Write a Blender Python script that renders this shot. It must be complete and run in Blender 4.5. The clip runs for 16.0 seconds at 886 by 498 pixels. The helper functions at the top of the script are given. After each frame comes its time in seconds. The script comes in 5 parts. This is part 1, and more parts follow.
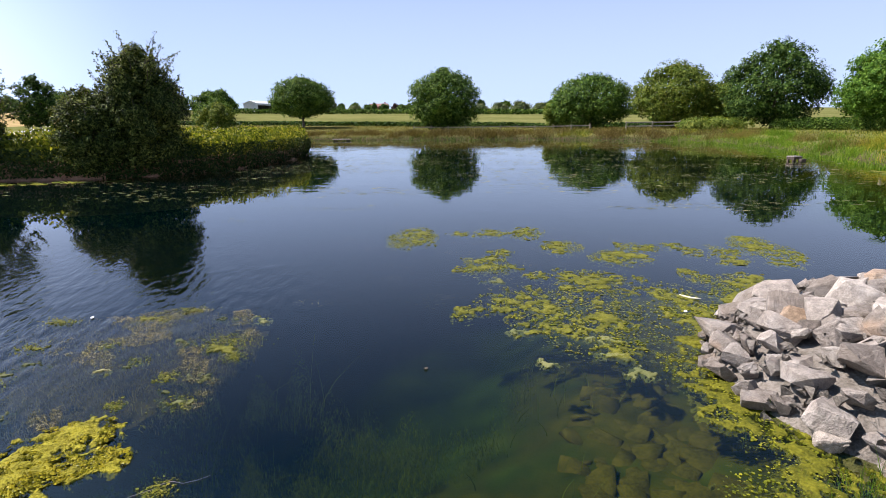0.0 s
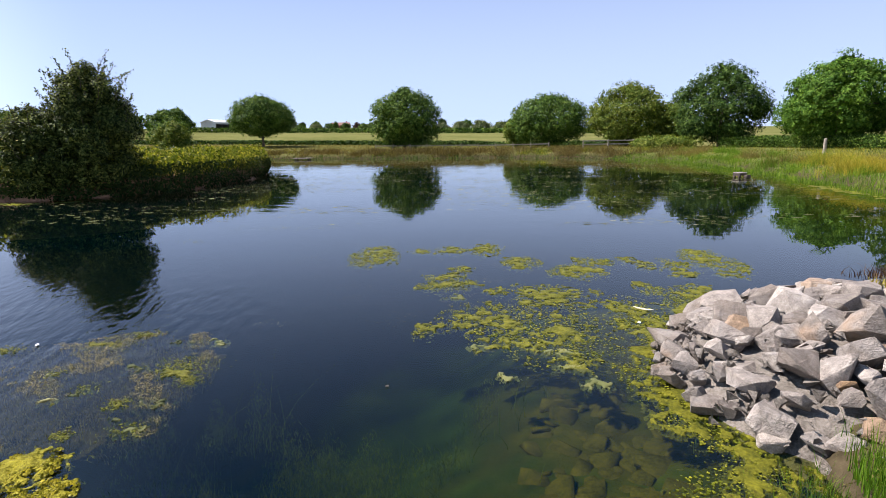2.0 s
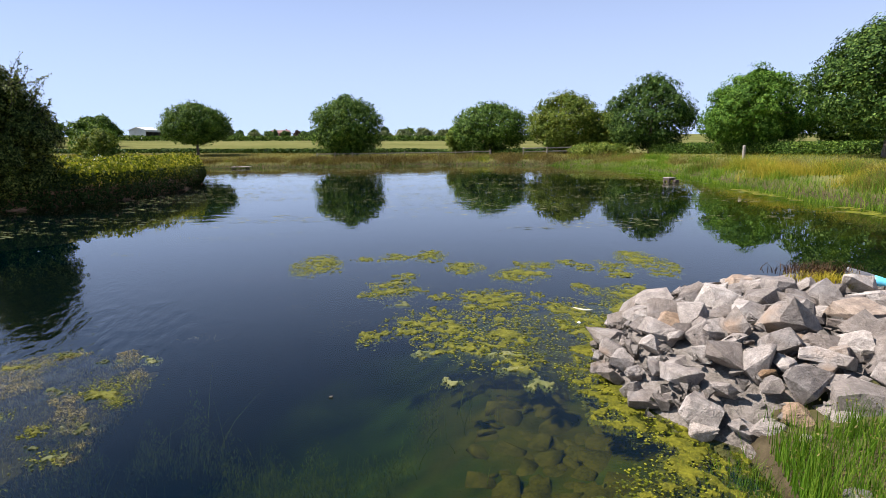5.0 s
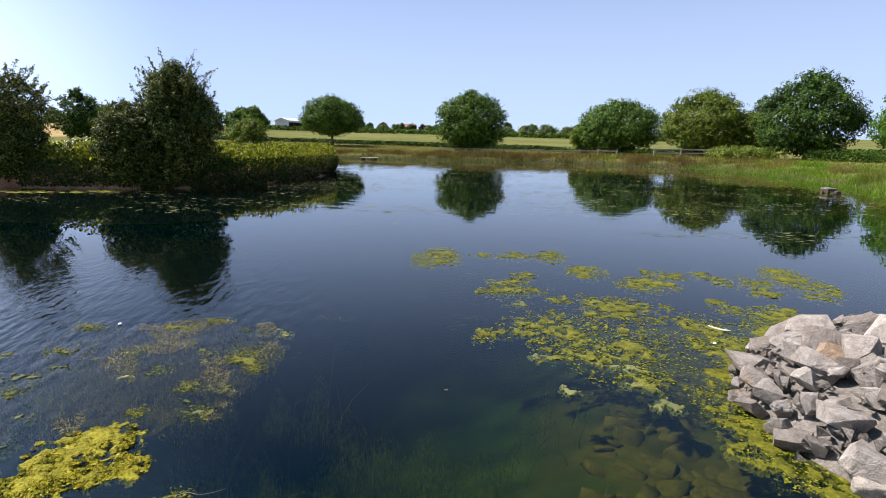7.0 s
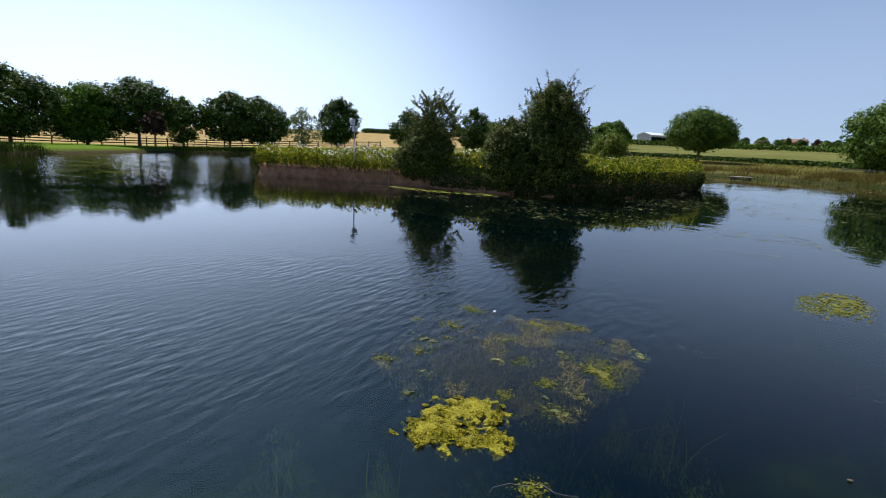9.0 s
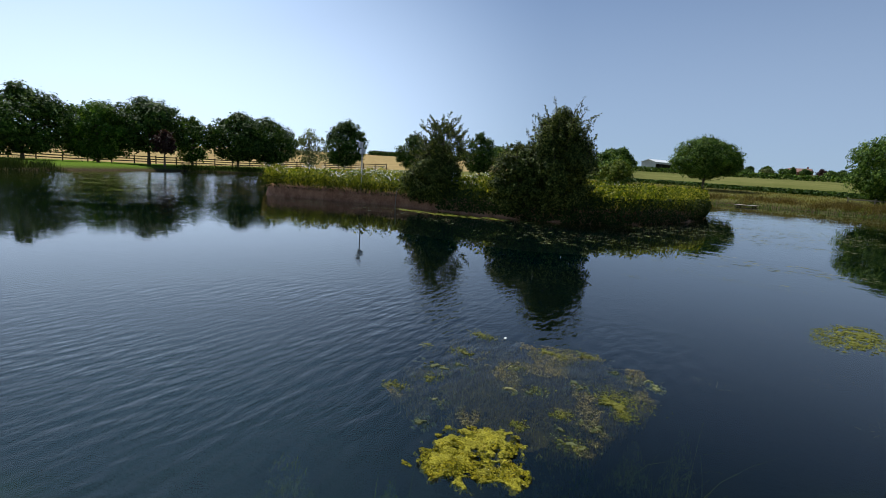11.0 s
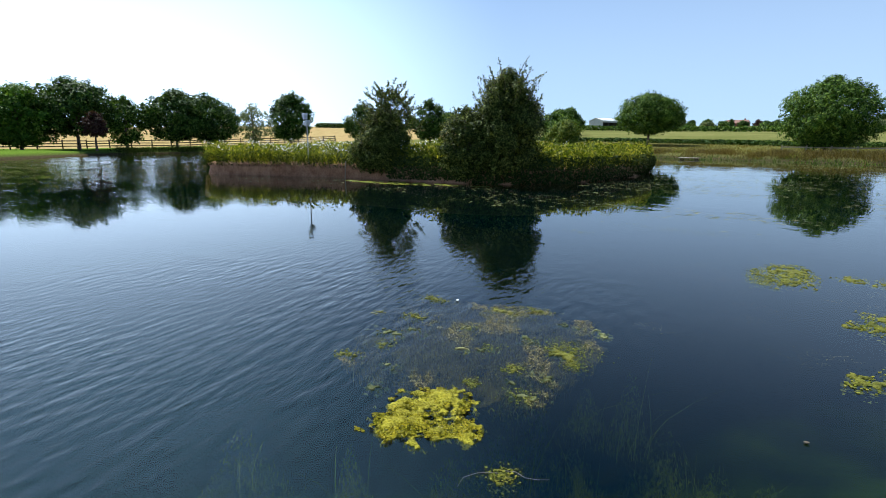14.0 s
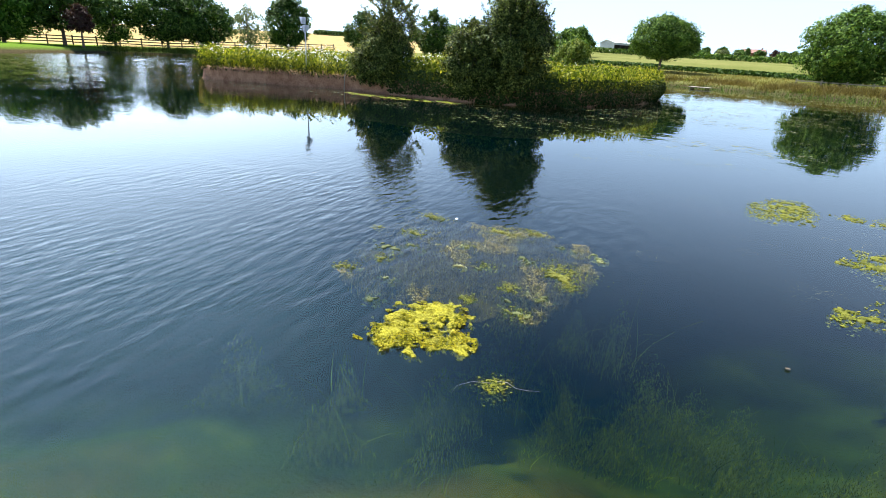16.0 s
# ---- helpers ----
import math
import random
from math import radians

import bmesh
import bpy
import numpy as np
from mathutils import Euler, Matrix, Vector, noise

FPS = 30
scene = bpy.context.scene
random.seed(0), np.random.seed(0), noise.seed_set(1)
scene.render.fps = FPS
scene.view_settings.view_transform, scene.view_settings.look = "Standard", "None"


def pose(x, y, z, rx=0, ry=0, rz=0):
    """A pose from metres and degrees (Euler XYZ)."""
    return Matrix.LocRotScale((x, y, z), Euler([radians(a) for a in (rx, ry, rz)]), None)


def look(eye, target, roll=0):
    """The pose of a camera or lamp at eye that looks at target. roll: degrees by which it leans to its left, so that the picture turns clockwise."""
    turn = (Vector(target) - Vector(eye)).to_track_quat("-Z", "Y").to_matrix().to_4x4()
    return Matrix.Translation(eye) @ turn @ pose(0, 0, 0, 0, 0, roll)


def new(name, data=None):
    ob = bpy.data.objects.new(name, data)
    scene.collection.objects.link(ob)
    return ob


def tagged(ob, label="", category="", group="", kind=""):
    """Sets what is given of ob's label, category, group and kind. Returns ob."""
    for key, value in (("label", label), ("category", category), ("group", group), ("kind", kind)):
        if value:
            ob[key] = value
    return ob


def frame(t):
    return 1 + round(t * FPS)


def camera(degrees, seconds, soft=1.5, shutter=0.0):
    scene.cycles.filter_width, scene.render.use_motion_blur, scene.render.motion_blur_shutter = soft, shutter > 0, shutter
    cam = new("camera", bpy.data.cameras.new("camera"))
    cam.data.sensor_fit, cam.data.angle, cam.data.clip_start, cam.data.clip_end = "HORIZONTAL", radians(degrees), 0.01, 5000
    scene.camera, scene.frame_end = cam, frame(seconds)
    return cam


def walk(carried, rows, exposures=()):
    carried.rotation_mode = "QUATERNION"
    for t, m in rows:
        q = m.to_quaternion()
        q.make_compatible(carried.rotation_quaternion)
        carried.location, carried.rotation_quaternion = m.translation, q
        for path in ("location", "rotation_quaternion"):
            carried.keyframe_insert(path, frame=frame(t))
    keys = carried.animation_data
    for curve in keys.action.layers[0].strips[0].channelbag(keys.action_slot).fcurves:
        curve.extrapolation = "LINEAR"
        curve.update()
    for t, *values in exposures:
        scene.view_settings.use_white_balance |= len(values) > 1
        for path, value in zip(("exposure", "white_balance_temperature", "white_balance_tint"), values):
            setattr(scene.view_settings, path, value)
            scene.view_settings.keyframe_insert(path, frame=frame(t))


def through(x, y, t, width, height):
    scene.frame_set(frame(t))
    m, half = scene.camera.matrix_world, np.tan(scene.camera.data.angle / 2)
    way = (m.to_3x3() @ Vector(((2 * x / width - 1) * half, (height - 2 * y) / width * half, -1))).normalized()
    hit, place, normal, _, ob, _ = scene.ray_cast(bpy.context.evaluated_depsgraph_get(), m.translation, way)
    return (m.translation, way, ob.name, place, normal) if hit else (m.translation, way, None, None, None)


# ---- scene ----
cam = camera(80.1, 16.0, 0.55)
PATH = [
    (0, (0.373, 0.12, 1.596), (0.02, 2.032, 1.125), -0.8),
    (0.5, (0.387, 0.105, 1.597), (0.051, 2.023, 1.14), -0.9),
    (1, (0.389, 0.11, 1.593), (0.072, 2.035, 1.151), -0.7),
    (1.5, (0.398, 0.101, 1.598), (0.116, 2.035, 1.172), -0.8),
    (2, (0.414, 0.079, 1.602), (0.195, 2.024, 1.195), -0.9),
    (2.5, (0.429, 0.097, 1.596), (0.255, 2.05, 1.199), -1.1),
    (3, (0.45, 0.066, 1.599), (0.358, 2.026, 1.214), -1.4),
    (3.5, (0.461, 0.014, 1.611), (0.481, 1.977, 1.228), -1.5),
    (6, (0.393, 0.133, 1.577), (0.262, 2.091, 1.193), 0.6),
    (6.5, (0.372, 0.138, 1.58), (0.098, 2.08, 1.188), 0.8),
    (7, (0.351, 0.132, 1.591), (-0.087, 2.043, 1.195), 0.8),
    (7.5, (0.213, 0.106, 1.602), (-0.817, 1.78, 1.23), 1.1),
    (8, (0.118, 0.079, 1.593), (-1.222, 1.519, 1.23), 1.4),
    (8.5, (0.185, 0.084, 1.587), (-1.295, 1.379, 1.223), 2.1),
    (9, (0.15, 0.074, 1.592), (-1.347, 1.346, 1.215), 2.1),
    (11.5, (0.072, 0.035, 1.612), (-1.456, 1.296, 1.332), 2.9),
    (12, (0.082, 0.043, 1.619), (-1.449, 1.3, 1.344), 2.1),
    (12.5, (0.094, 0.052, 1.618), (-1.425, 1.325, 1.352), 1.1),
    (13, (0.118, 0.071, 1.615), (-1.353, 1.398, 1.339), 0.5),
    (13.5, (0.103, 0.115, 1.578), (-1.329, 1.474, 1.256), 0.3),
    (14, (0.11, 0.133, 1.557), (-1.284, 1.509, 1.153), 0.1),
    (14.5, (0.099, 0.138, 1.54), (-1.272, 1.51, 1.054), 0.8),
    (15, (0.085, 0.145, 1.523), (-1.259, 1.51, 0.95), 1.1),
    (15.5, (0.078, 0.133, 1.524), (-1.248, 1.494, 0.9), 1.8),
    (16, (0.073, 0.122, 1.516), (-1.247, 1.457, 0.827), 3.1),
]
EXPOSURES = [(0, 1.08, 6400, 20), (7, 1.0, 6350, 17), (9, 0.52, 6300, 12), (12.5, 0.25, 6200, 6), (14.5, 1.28, 6050, 4), (16, 1.76, 6350, 5)]
walk(cam, [(t, look(eye, target, roll)) for t, eye, target, roll in PATH], EXPOSURES)

# ---- world and sun ----
SUN_AZ, SUN_EL = 82.0, 53.0          # degrees from north (+y) towards west (-x), height
world = bpy.data.worlds.new("world")
scene.world = world
world.use_nodes = True
wn = world.node_tree
sky = wn.nodes.new("ShaderNodeTexSky")
sky.sky_type = "NISHITA"
sky.sun_disc = False
sky.altitude = 2200
sky.sun_elevation = radians(SUN_EL)
sky.sun_rotation = radians(-SUN_AZ)
sky.air_density, sky.dust_density, sky.ozone_density = 1.0, 1.2, 3.0
back = wn.nodes["Background"]
back.inputs[1].default_value = 0.076
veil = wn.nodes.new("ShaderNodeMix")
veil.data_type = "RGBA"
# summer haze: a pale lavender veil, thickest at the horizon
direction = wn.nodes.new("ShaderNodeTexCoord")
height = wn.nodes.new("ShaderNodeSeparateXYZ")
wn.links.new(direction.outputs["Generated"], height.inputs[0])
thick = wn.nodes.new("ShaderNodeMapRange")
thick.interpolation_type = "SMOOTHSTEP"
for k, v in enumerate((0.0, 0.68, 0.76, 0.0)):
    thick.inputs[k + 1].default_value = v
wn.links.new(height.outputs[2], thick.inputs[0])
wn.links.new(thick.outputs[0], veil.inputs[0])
# the haze is whiter and brighter towards the sun
toward = wn.nodes.new("ShaderNodeVectorMath")
toward.operation = "DOT_PRODUCT"
wn.links.new(direction.outputs["Generated"], toward.inputs[0])
toward.inputs[1].default_value = (-math.sin(radians(SUN_AZ)), math.cos(radians(SUN_AZ)), 0)
near_sun = wn.nodes.new("ShaderNodeMapRange")
near_sun.interpolation_type = "SMOOTHSTEP"
for k, v in enumerate((0.7, 1.1, 0.0, 1.0)):
    near_sun.inputs[k + 1].default_value = v
wn.links.new(toward.outputs["Value"], near_sun.inputs[0])
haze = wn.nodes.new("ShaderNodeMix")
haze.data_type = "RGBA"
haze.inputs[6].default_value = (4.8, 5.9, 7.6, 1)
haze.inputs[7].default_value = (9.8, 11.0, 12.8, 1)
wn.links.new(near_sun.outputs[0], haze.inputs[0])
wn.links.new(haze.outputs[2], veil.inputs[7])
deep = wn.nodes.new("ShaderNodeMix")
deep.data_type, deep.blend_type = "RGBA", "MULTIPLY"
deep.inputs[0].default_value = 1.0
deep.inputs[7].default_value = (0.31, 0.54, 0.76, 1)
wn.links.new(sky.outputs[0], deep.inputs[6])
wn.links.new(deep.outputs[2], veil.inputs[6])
# and stands higher there
tall_haze = wn.nodes.new("ShaderNodeMapRange")
tall_haze.interpolation_type = "SMOOTHSTEP"
for k, v in enumerate((0.1, 0.8, 1.0, 0.0)):
    tall_haze.inputs[k + 1].default_value = v
wn.links.new(height.outputs[2], tall_haze.inputs[0])
bank_of_haze = wn.nodes.new("ShaderNodeMath")
bank_of_haze.operation = "MULTIPLY"
wn.links.new(near_sun.outputs[0], bank_of_haze.inputs[0])
wn.links.new(tall_haze.outputs[0], bank_of_haze.inputs[1])
glow = wn.nodes.new("ShaderNodeMix")
glow.data_type, glow.blend_type = "RGBA", "ADD"
glow.inputs[7].default_value = (2.6, 3.4, 4.4, 1)
wn.links.new(bank_of_haze.outputs[0], glow.inputs[0])
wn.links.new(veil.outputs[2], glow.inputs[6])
SUN_DIR = Vector((-math.sin(radians(SUN_AZ)) * math.cos(radians(SUN_EL)), math.cos(radians(SUN_AZ)) * math.cos(radians(SUN_EL)), math.sin(radians(SUN_EL))))
# a faint wide glow round the sun itself
by_sun = wn.nodes.new("ShaderNodeVectorMath")
by_sun.operation = "DOT_PRODUCT"
wn.links.new(direction.outputs["Generated"], by_sun.inputs[0])
by_sun.inputs[1].default_value = SUN_DIR
aureole = wn.nodes.new("ShaderNodeMapRange")
aureole.interpolation_type = "SMOOTHSTEP"
for k, v in enumerate((0.74, 1.0, 0.0, 1.0)):
    aureole.inputs[k + 1].default_value = v
wn.links.new(by_sun.outputs["Value"], aureole.inputs[0])
ring = wn.nodes.new("ShaderNodeMix")
ring.data_type, ring.blend_type = "RGBA", "ADD"
ring.inputs[7].default_value = (4.2, 7.0, 9.0, 1)
wn.links.new(aureole.outputs[0], ring.inputs[0])
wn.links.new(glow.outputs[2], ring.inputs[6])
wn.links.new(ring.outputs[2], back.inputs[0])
sun = new("sun", bpy.data.lights.new("sun", "SUN"))
sun.data.energy, sun.data.angle, sun.data.color = 5.0, radians(0.53), (1.0, 0.95, 0.87)
sun.rotation_mode = "QUATERNION"
sun.rotation_quaternion = SUN_DIR.to_track_quat("Z", "Y")
sun.location = SUN_DIR * 60

# ---- small tools ----
rng = np.random.default_rng(7)


def lattice(n, seed):
    return np.random.default_rng(seed).random((n, n))


LAT = [lattice(64, 100 + k) for k in range(4)]


def value_noise(x, y, k=0):
    """Smooth noise between 0 and 1 on a plane."""
    g = LAT[k % 4]
    xi, yi = np.floor(x).astype(int), np.floor(y).astype(int)
    fx, fy = x - xi, y - yi
    fx, fy = fx * fx * (3 - 2 * fx), fy * fy * (3 - 2 * fy)
    a, b = g[xi % 64, yi % 64], g[(xi + 1) % 64, yi % 64]
    c, d = g[xi % 64, (yi + 1) % 64], g[(xi + 1) % 64, (yi + 1) % 64]
    return (a * (1 - fx) + b * fx) * (1 - fy) + (c * (1 - fx) + d * fx) * fy


def fbm(x, y, k=0, octaves=4):
    out, amp, tot = 0, 1.0, 0
    for o in range(octaves):
        out = out + amp * value_noise(x * 2 ** o + 17 * o, y * 2 ** o + 5 * o, k + o)
        tot += amp
        amp *= 0.5
    return out / tot


def raw_mesh(name, verts, faces, smooth=False):
    """A mesh from an array of places and an array of faces that all have the same number of corners."""
    verts, faces = np.asarray(verts, dtype=np.float32), np.asarray(faces, dtype=np.int32)
    me = bpy.data.meshes.new(name)
    n, k = faces.shape
    me.vertices.add(len(verts))
    me.vertices.foreach_set("co", verts.ravel())
    me.loops.add(n * k)
    me.loops.foreach_set("vertex_index", faces.ravel())
    me.polygons.add(n)
    me.polygons.foreach_set("loop_start", np.arange(0, n * k, k, dtype=np.int32))
    me.polygons.foreach_set("use_smooth", np.full(n, smooth))
    me.update(calc_edges=True)
    me.validate()
    return me


def solid(name, me, material, parent=None, label=""):
    """A mesh object of its own, under its thing where it has one."""
    ob = new(name, me)
    me.materials.append(material)
    if parent:
        ob.parent = parent
    if label:
        ob["label"] = label
    return ob


def from_bm(name, bm, material, parent=None, label="", smooth=False):
    me = bpy.data.meshes.new(name)
    bm.to_mesh(me)
    bm.free()
    if smooth:
        me.polygons.foreach_set("use_smooth", np.full(len(me.polygons), True))
    return solid(name, me, material, parent, label)


def box_bm(sx, sy, sz, bevel=0.0, at=(0, 0, 0)):
    bm = bmesh.new()
    bmesh.ops.create_cube(bm, size=1)
    bmesh.ops.scale(bm, vec=(sx, sy, sz), verts=bm.verts)
    if bevel:
        bmesh.ops.bevel(bm, geom=bm.edges[:], offset=bevel, segments=2, affect="EDGES", profile=0.5)
    bmesh.ops.translate(bm, vec=at, verts=bm.verts)
    return bm


def tubes(paths, sides=7):
    """Tapered tubes: each path is a list of (x, y, z, radius). Gives verts and quads."""
    verts, faces, base = [], [], 0
    for path in paths:
        p = np.array(path, dtype=float)
        n = len(p)
        d = np.gradient(p[:, :3], axis=0)
        d /= np.linalg.norm(d, axis=1)[:, None] + 1e-9
        ref = np.array([1.0, 0, 0]) if abs(d[0, 2]) > 0.7 else np.array([0, 0, 1.0])
        u = np.cross(d, ref)
        u /= np.linalg.norm(u, axis=1)[:, None] + 1e-9
        v = np.cross(d, u)
        a = np.linspace(0, 2 * np.pi, sides, endpoint=False)
        ring = p[:, None, :3] + p[:, None, 3:4] * (u[:, None] * np.cos(a)[None, :, None] + v[:, None] * np.sin(a)[None, :, None])
        verts.append(ring.reshape(-1, 3))
        i, j = np.meshgrid(np.arange(n - 1), np.arange(sides), indexing="ij")
        q = np.stack([i * sides + j, i * sides + (j + 1) % sides, (i + 1) * sides + (j + 1) % sides, (i + 1) * sides + j], -1).reshape(-1, 4)
        faces.append(q + base)
        base += n * sides
    return np.concatenate(verts), np.concatenate(faces)


def unit(v):
    return v / (np.linalg.norm(v, axis=-1, keepdims=True) + 1e-9)


def leaves(centres, length, width, r, out=None, droop=0.0):
    """Pointed leaves as folded diamonds, one for each centre. out: a direction that they lean to face."""
    n = len(centres)
    nrm = unit(r.normal(size=(n, 3)) + (0 if out is None else out))
    t = unit(np.cross(nrm, r.normal(size=(n, 3))))
    t[:, 2] -= droop
    t = unit(t)
    b = unit(np.cross(nrm, t))
    L = (length * (0.6 + 0.8 * r.random(n)))[:, None]
    Wd = (width * (0.6 + 0.8 * r.random(n)))[:, None]
    v = np.stack([centres - t * L, centres + b * Wd + nrm * Wd * 0.25, centres + t * L, centres - b * Wd + nrm * Wd * 0.25], 1).reshape(-1, 3)
    f = np.arange(n * 4).reshape(n, 4)
    return v, f


def blades(base, height, width, lean, r, rows=1, wind=(0, 0)):
    """Grass blades as tapering strips that bend over. base: n x 3. Gives verts and triangles."""
    n = len(base)
    a = r.random(n) * 2 * np.pi
    d = np.stack([np.cos(a), np.sin(a), np.zeros(n)], 1)
    s = np.stack([-np.sin(a), np.cos(a), np.zeros(n)], 1) * (width * (0.6 + 0.8 * r.random(n)))[:, None] * 0.5
    turn = r.random(n) * 2 * np.pi
    g = np.stack([np.cos(turn), np.sin(turn), np.zeros(n)], 1) * (lean * r.random(n))[:, None] + np.array([wind[0], wind[1], 0.0])
    h = np.asarray(height).reshape(-1, 1) * np.ones((n, 1))
    pts = []
    for k in range(rows + 1):
        u = k / (rows + 0.0) * 0.999
        c = base + np.array([0, 0, 1.0]) * h * u * (1 - 0.12 * u * lean) + g * h * u * u
        w = s * (1 - u)
        if k < rows:
            pts += [c - w, c + w]
        else:
            pts += [c]
    v = np.stack(pts, 1)
    m = v.shape[1]
    tri = []
    for k in range(rows - 1):
        tri += [(2 * k, 2 * k + 1, 2 * k + 3), (2 * k, 2 * k + 3, 2 * k + 2)]
    tri += [(2 * rows - 2, 2 * rows - 1, 2 * rows)]
    f = (np.arange(n)[:, None, None] * m + np.array(tri)[None]).reshape(-1, 3)
    return v.reshape(-1, 3), f


def joined(*sets):
    vs, fs, base = [], [], 0
    for v, f in sets:
        vs.append(v)
        fs.append(f + base)
        base += len(v)
    return np.concatenate(vs), np.concatenate(fs)


def inside(x, y, poly):
    p = np.asarray(poly, dtype=float)
    hit = np.zeros(np.shape(x), bool)
    for (x0, y0), (x1, y1) in zip(p, np.roll(p, -1, 0)):
        c = ((y0 > y) != (y1 > y)) & (x < (x1 - x0) * (y - y0) / (y1 - y0 + 1e-12) + x0)
        hit ^= c
    return hit


def edge_distance(x, y, poly):
    p = np.asarray(poly, dtype=float)
    best = np.full(np.shape(x), 1e9)
    for a, b in zip(p, np.roll(p, -1, 0)):
        d = b - a
        u = np.clip(((x - a[0]) * d[0] + (y - a[1]) * d[1]) / (d @ d), 0, 1)
        best = np.minimum(best, np.hypot(x - a[0] - u * d[0], y - a[1] - u * d[1]))
    return best


def rounded(poly, times=2):
    """Corner cutting, for soft shorelines."""
    p = np.asarray(poly, dtype=float)
    for _ in range(times):
        q = np.roll(p, -1, 0)
        p = np.stack([0.75 * p + 0.25 * q, 0.25 * p + 0.75 * q], 1).reshape(-1, 2)
    return p


# ---- materials ----
def material(name):
    m = bpy.data.materials.new(name)
    m.use_nodes = True
    nt = m.node_tree
    return m, nt, nt.nodes["Principled BSDF"]


def node(nt, kind, **inputs):
    n = nt.nodes.new("ShaderNode" + kind)
    for key, value in inputs.items():
        n.inputs[key.replace("_", " ")].default_value = value
    return n


def ramp(nt, source, stops):
    r = nt.nodes.new("ShaderNodeValToRGB")
    while len(r.color_ramp.elements) < len(stops):
        r.color_ramp.elements.new(0.5)
    for e, (at, colour) in zip(r.color_ramp.elements, stops):
        e.position, e.color = at, (*colour, 1)
    nt.links.new(source, r.inputs[0])
    return r.outputs[0]


def mix(nt, fac, a, b, blend="MIX"):
    m = nt.nodes.new("ShaderNodeMix")
    m.data_type, m.blend_type = "RGBA", blend
    for socket, value in ((m.inputs[0], fac), (m.inputs[6], a), (m.inputs[7], b)):
        if isinstance(value, (int, float)):
            socket.default_value = value
        elif isinstance(value, tuple):
            socket.default_value = (*value, 1)
        else:
            nt.links.new(value, socket)
    return m.outputs[2]


def noise_tex(nt, scale, detail=4, rough=0.55, vector=None):
    n = node(nt, "TexNoise", Scale=scale, Detail=detail, Roughness=rough)
    if vector:
        nt.links.new(vector, n.inputs["Vector"])
    return n.outputs[0]


def position(nt):
    return nt.nodes.new("ShaderNodeNewGeometry").outputs["Position"]


def bump(nt, bsdf, height, strength=0.3, distance=0.02):
    b = node(nt, "Bump", Strength=strength, Distance=distance)
    nt.links.new(height, b.inputs["Height"])
    nt.links.new(b.outputs[0], bsdf.inputs["Normal"])
    return b


def foliage(name, dark, mid, light, through=0.22, rough=0.55, patch=0.6):
    """Leaves: varied one by one and in soft patches, and the light comes partly through."""
    m, nt, bsdf = material(name)
    g = nt.nodes.new("ShaderNodeNewGeometry")
    one = ramp(nt, g.outputs["Random Per Island"], [(0, dark), (0.55, mid), (1, light)])
    blot = noise_tex(nt, patch, 2, 0.5, g.outputs["Position"])
    tone = ramp(nt, blot, [(0.3, (0.72, 0.78, 0.7)), (0.7, (1.2, 1.12, 1.0))])
    col = mix(nt, 1.0, one, tone, "MULTIPLY")
    nt.links.new(col, bsdf.inputs["Base Color"])
    bsdf.inputs["Roughness"].default_value = rough
    bsdf.inputs["Specular IOR Level"].default_value = 0.08
    tr = nt.nodes.new("ShaderNodeBsdfTranslucent")
    warm = mix(nt, 1.0, col, (1.25, 1.2, 0.45), "MULTIPLY")
    nt.links.new(warm, tr.inputs[0])
    mx = nt.nodes.new("ShaderNodeMixShader")
    mx.inputs[0].default_value = through
    nt.links.new(bsdf.outputs[0], mx.inputs[1])
    nt.links.new(tr.outputs[0], mx.inputs[2])
    nt.links.new(mx.outputs[0], nt.nodes["Material Output"].inputs[0])
    return m


def plain(name, low, high, scale=4.0, rough=0.7, relief=0.2, metal=0.0, distance=0.01, gloss=0.4):
    """A worn surface: two colours in fine and coarse noise, with relief."""
    m, nt, bsdf = material(name)
    tc = nt.nodes.new("ShaderNodeTexCoord").outputs["Object"]
    fine = noise_tex(nt, scale * 6, 5, 0.6, tc)
    big = noise_tex(nt, scale, 3, 0.5, tc)
    both = mix(nt, 0.5, fine, big)
    nt.links.new(ramp(nt, both, [(0.35, low), (0.65, high)]), bsdf.inputs["Base Color"])
    bsdf.inputs["Roughness"].default_value, bsdf.inputs["Metallic"].default_value = rough, metal
    bsdf.inputs["Specular IOR Level"].default_value = gloss
    if relief:
        bump(nt, bsdf, fine, relief, distance)
    return m


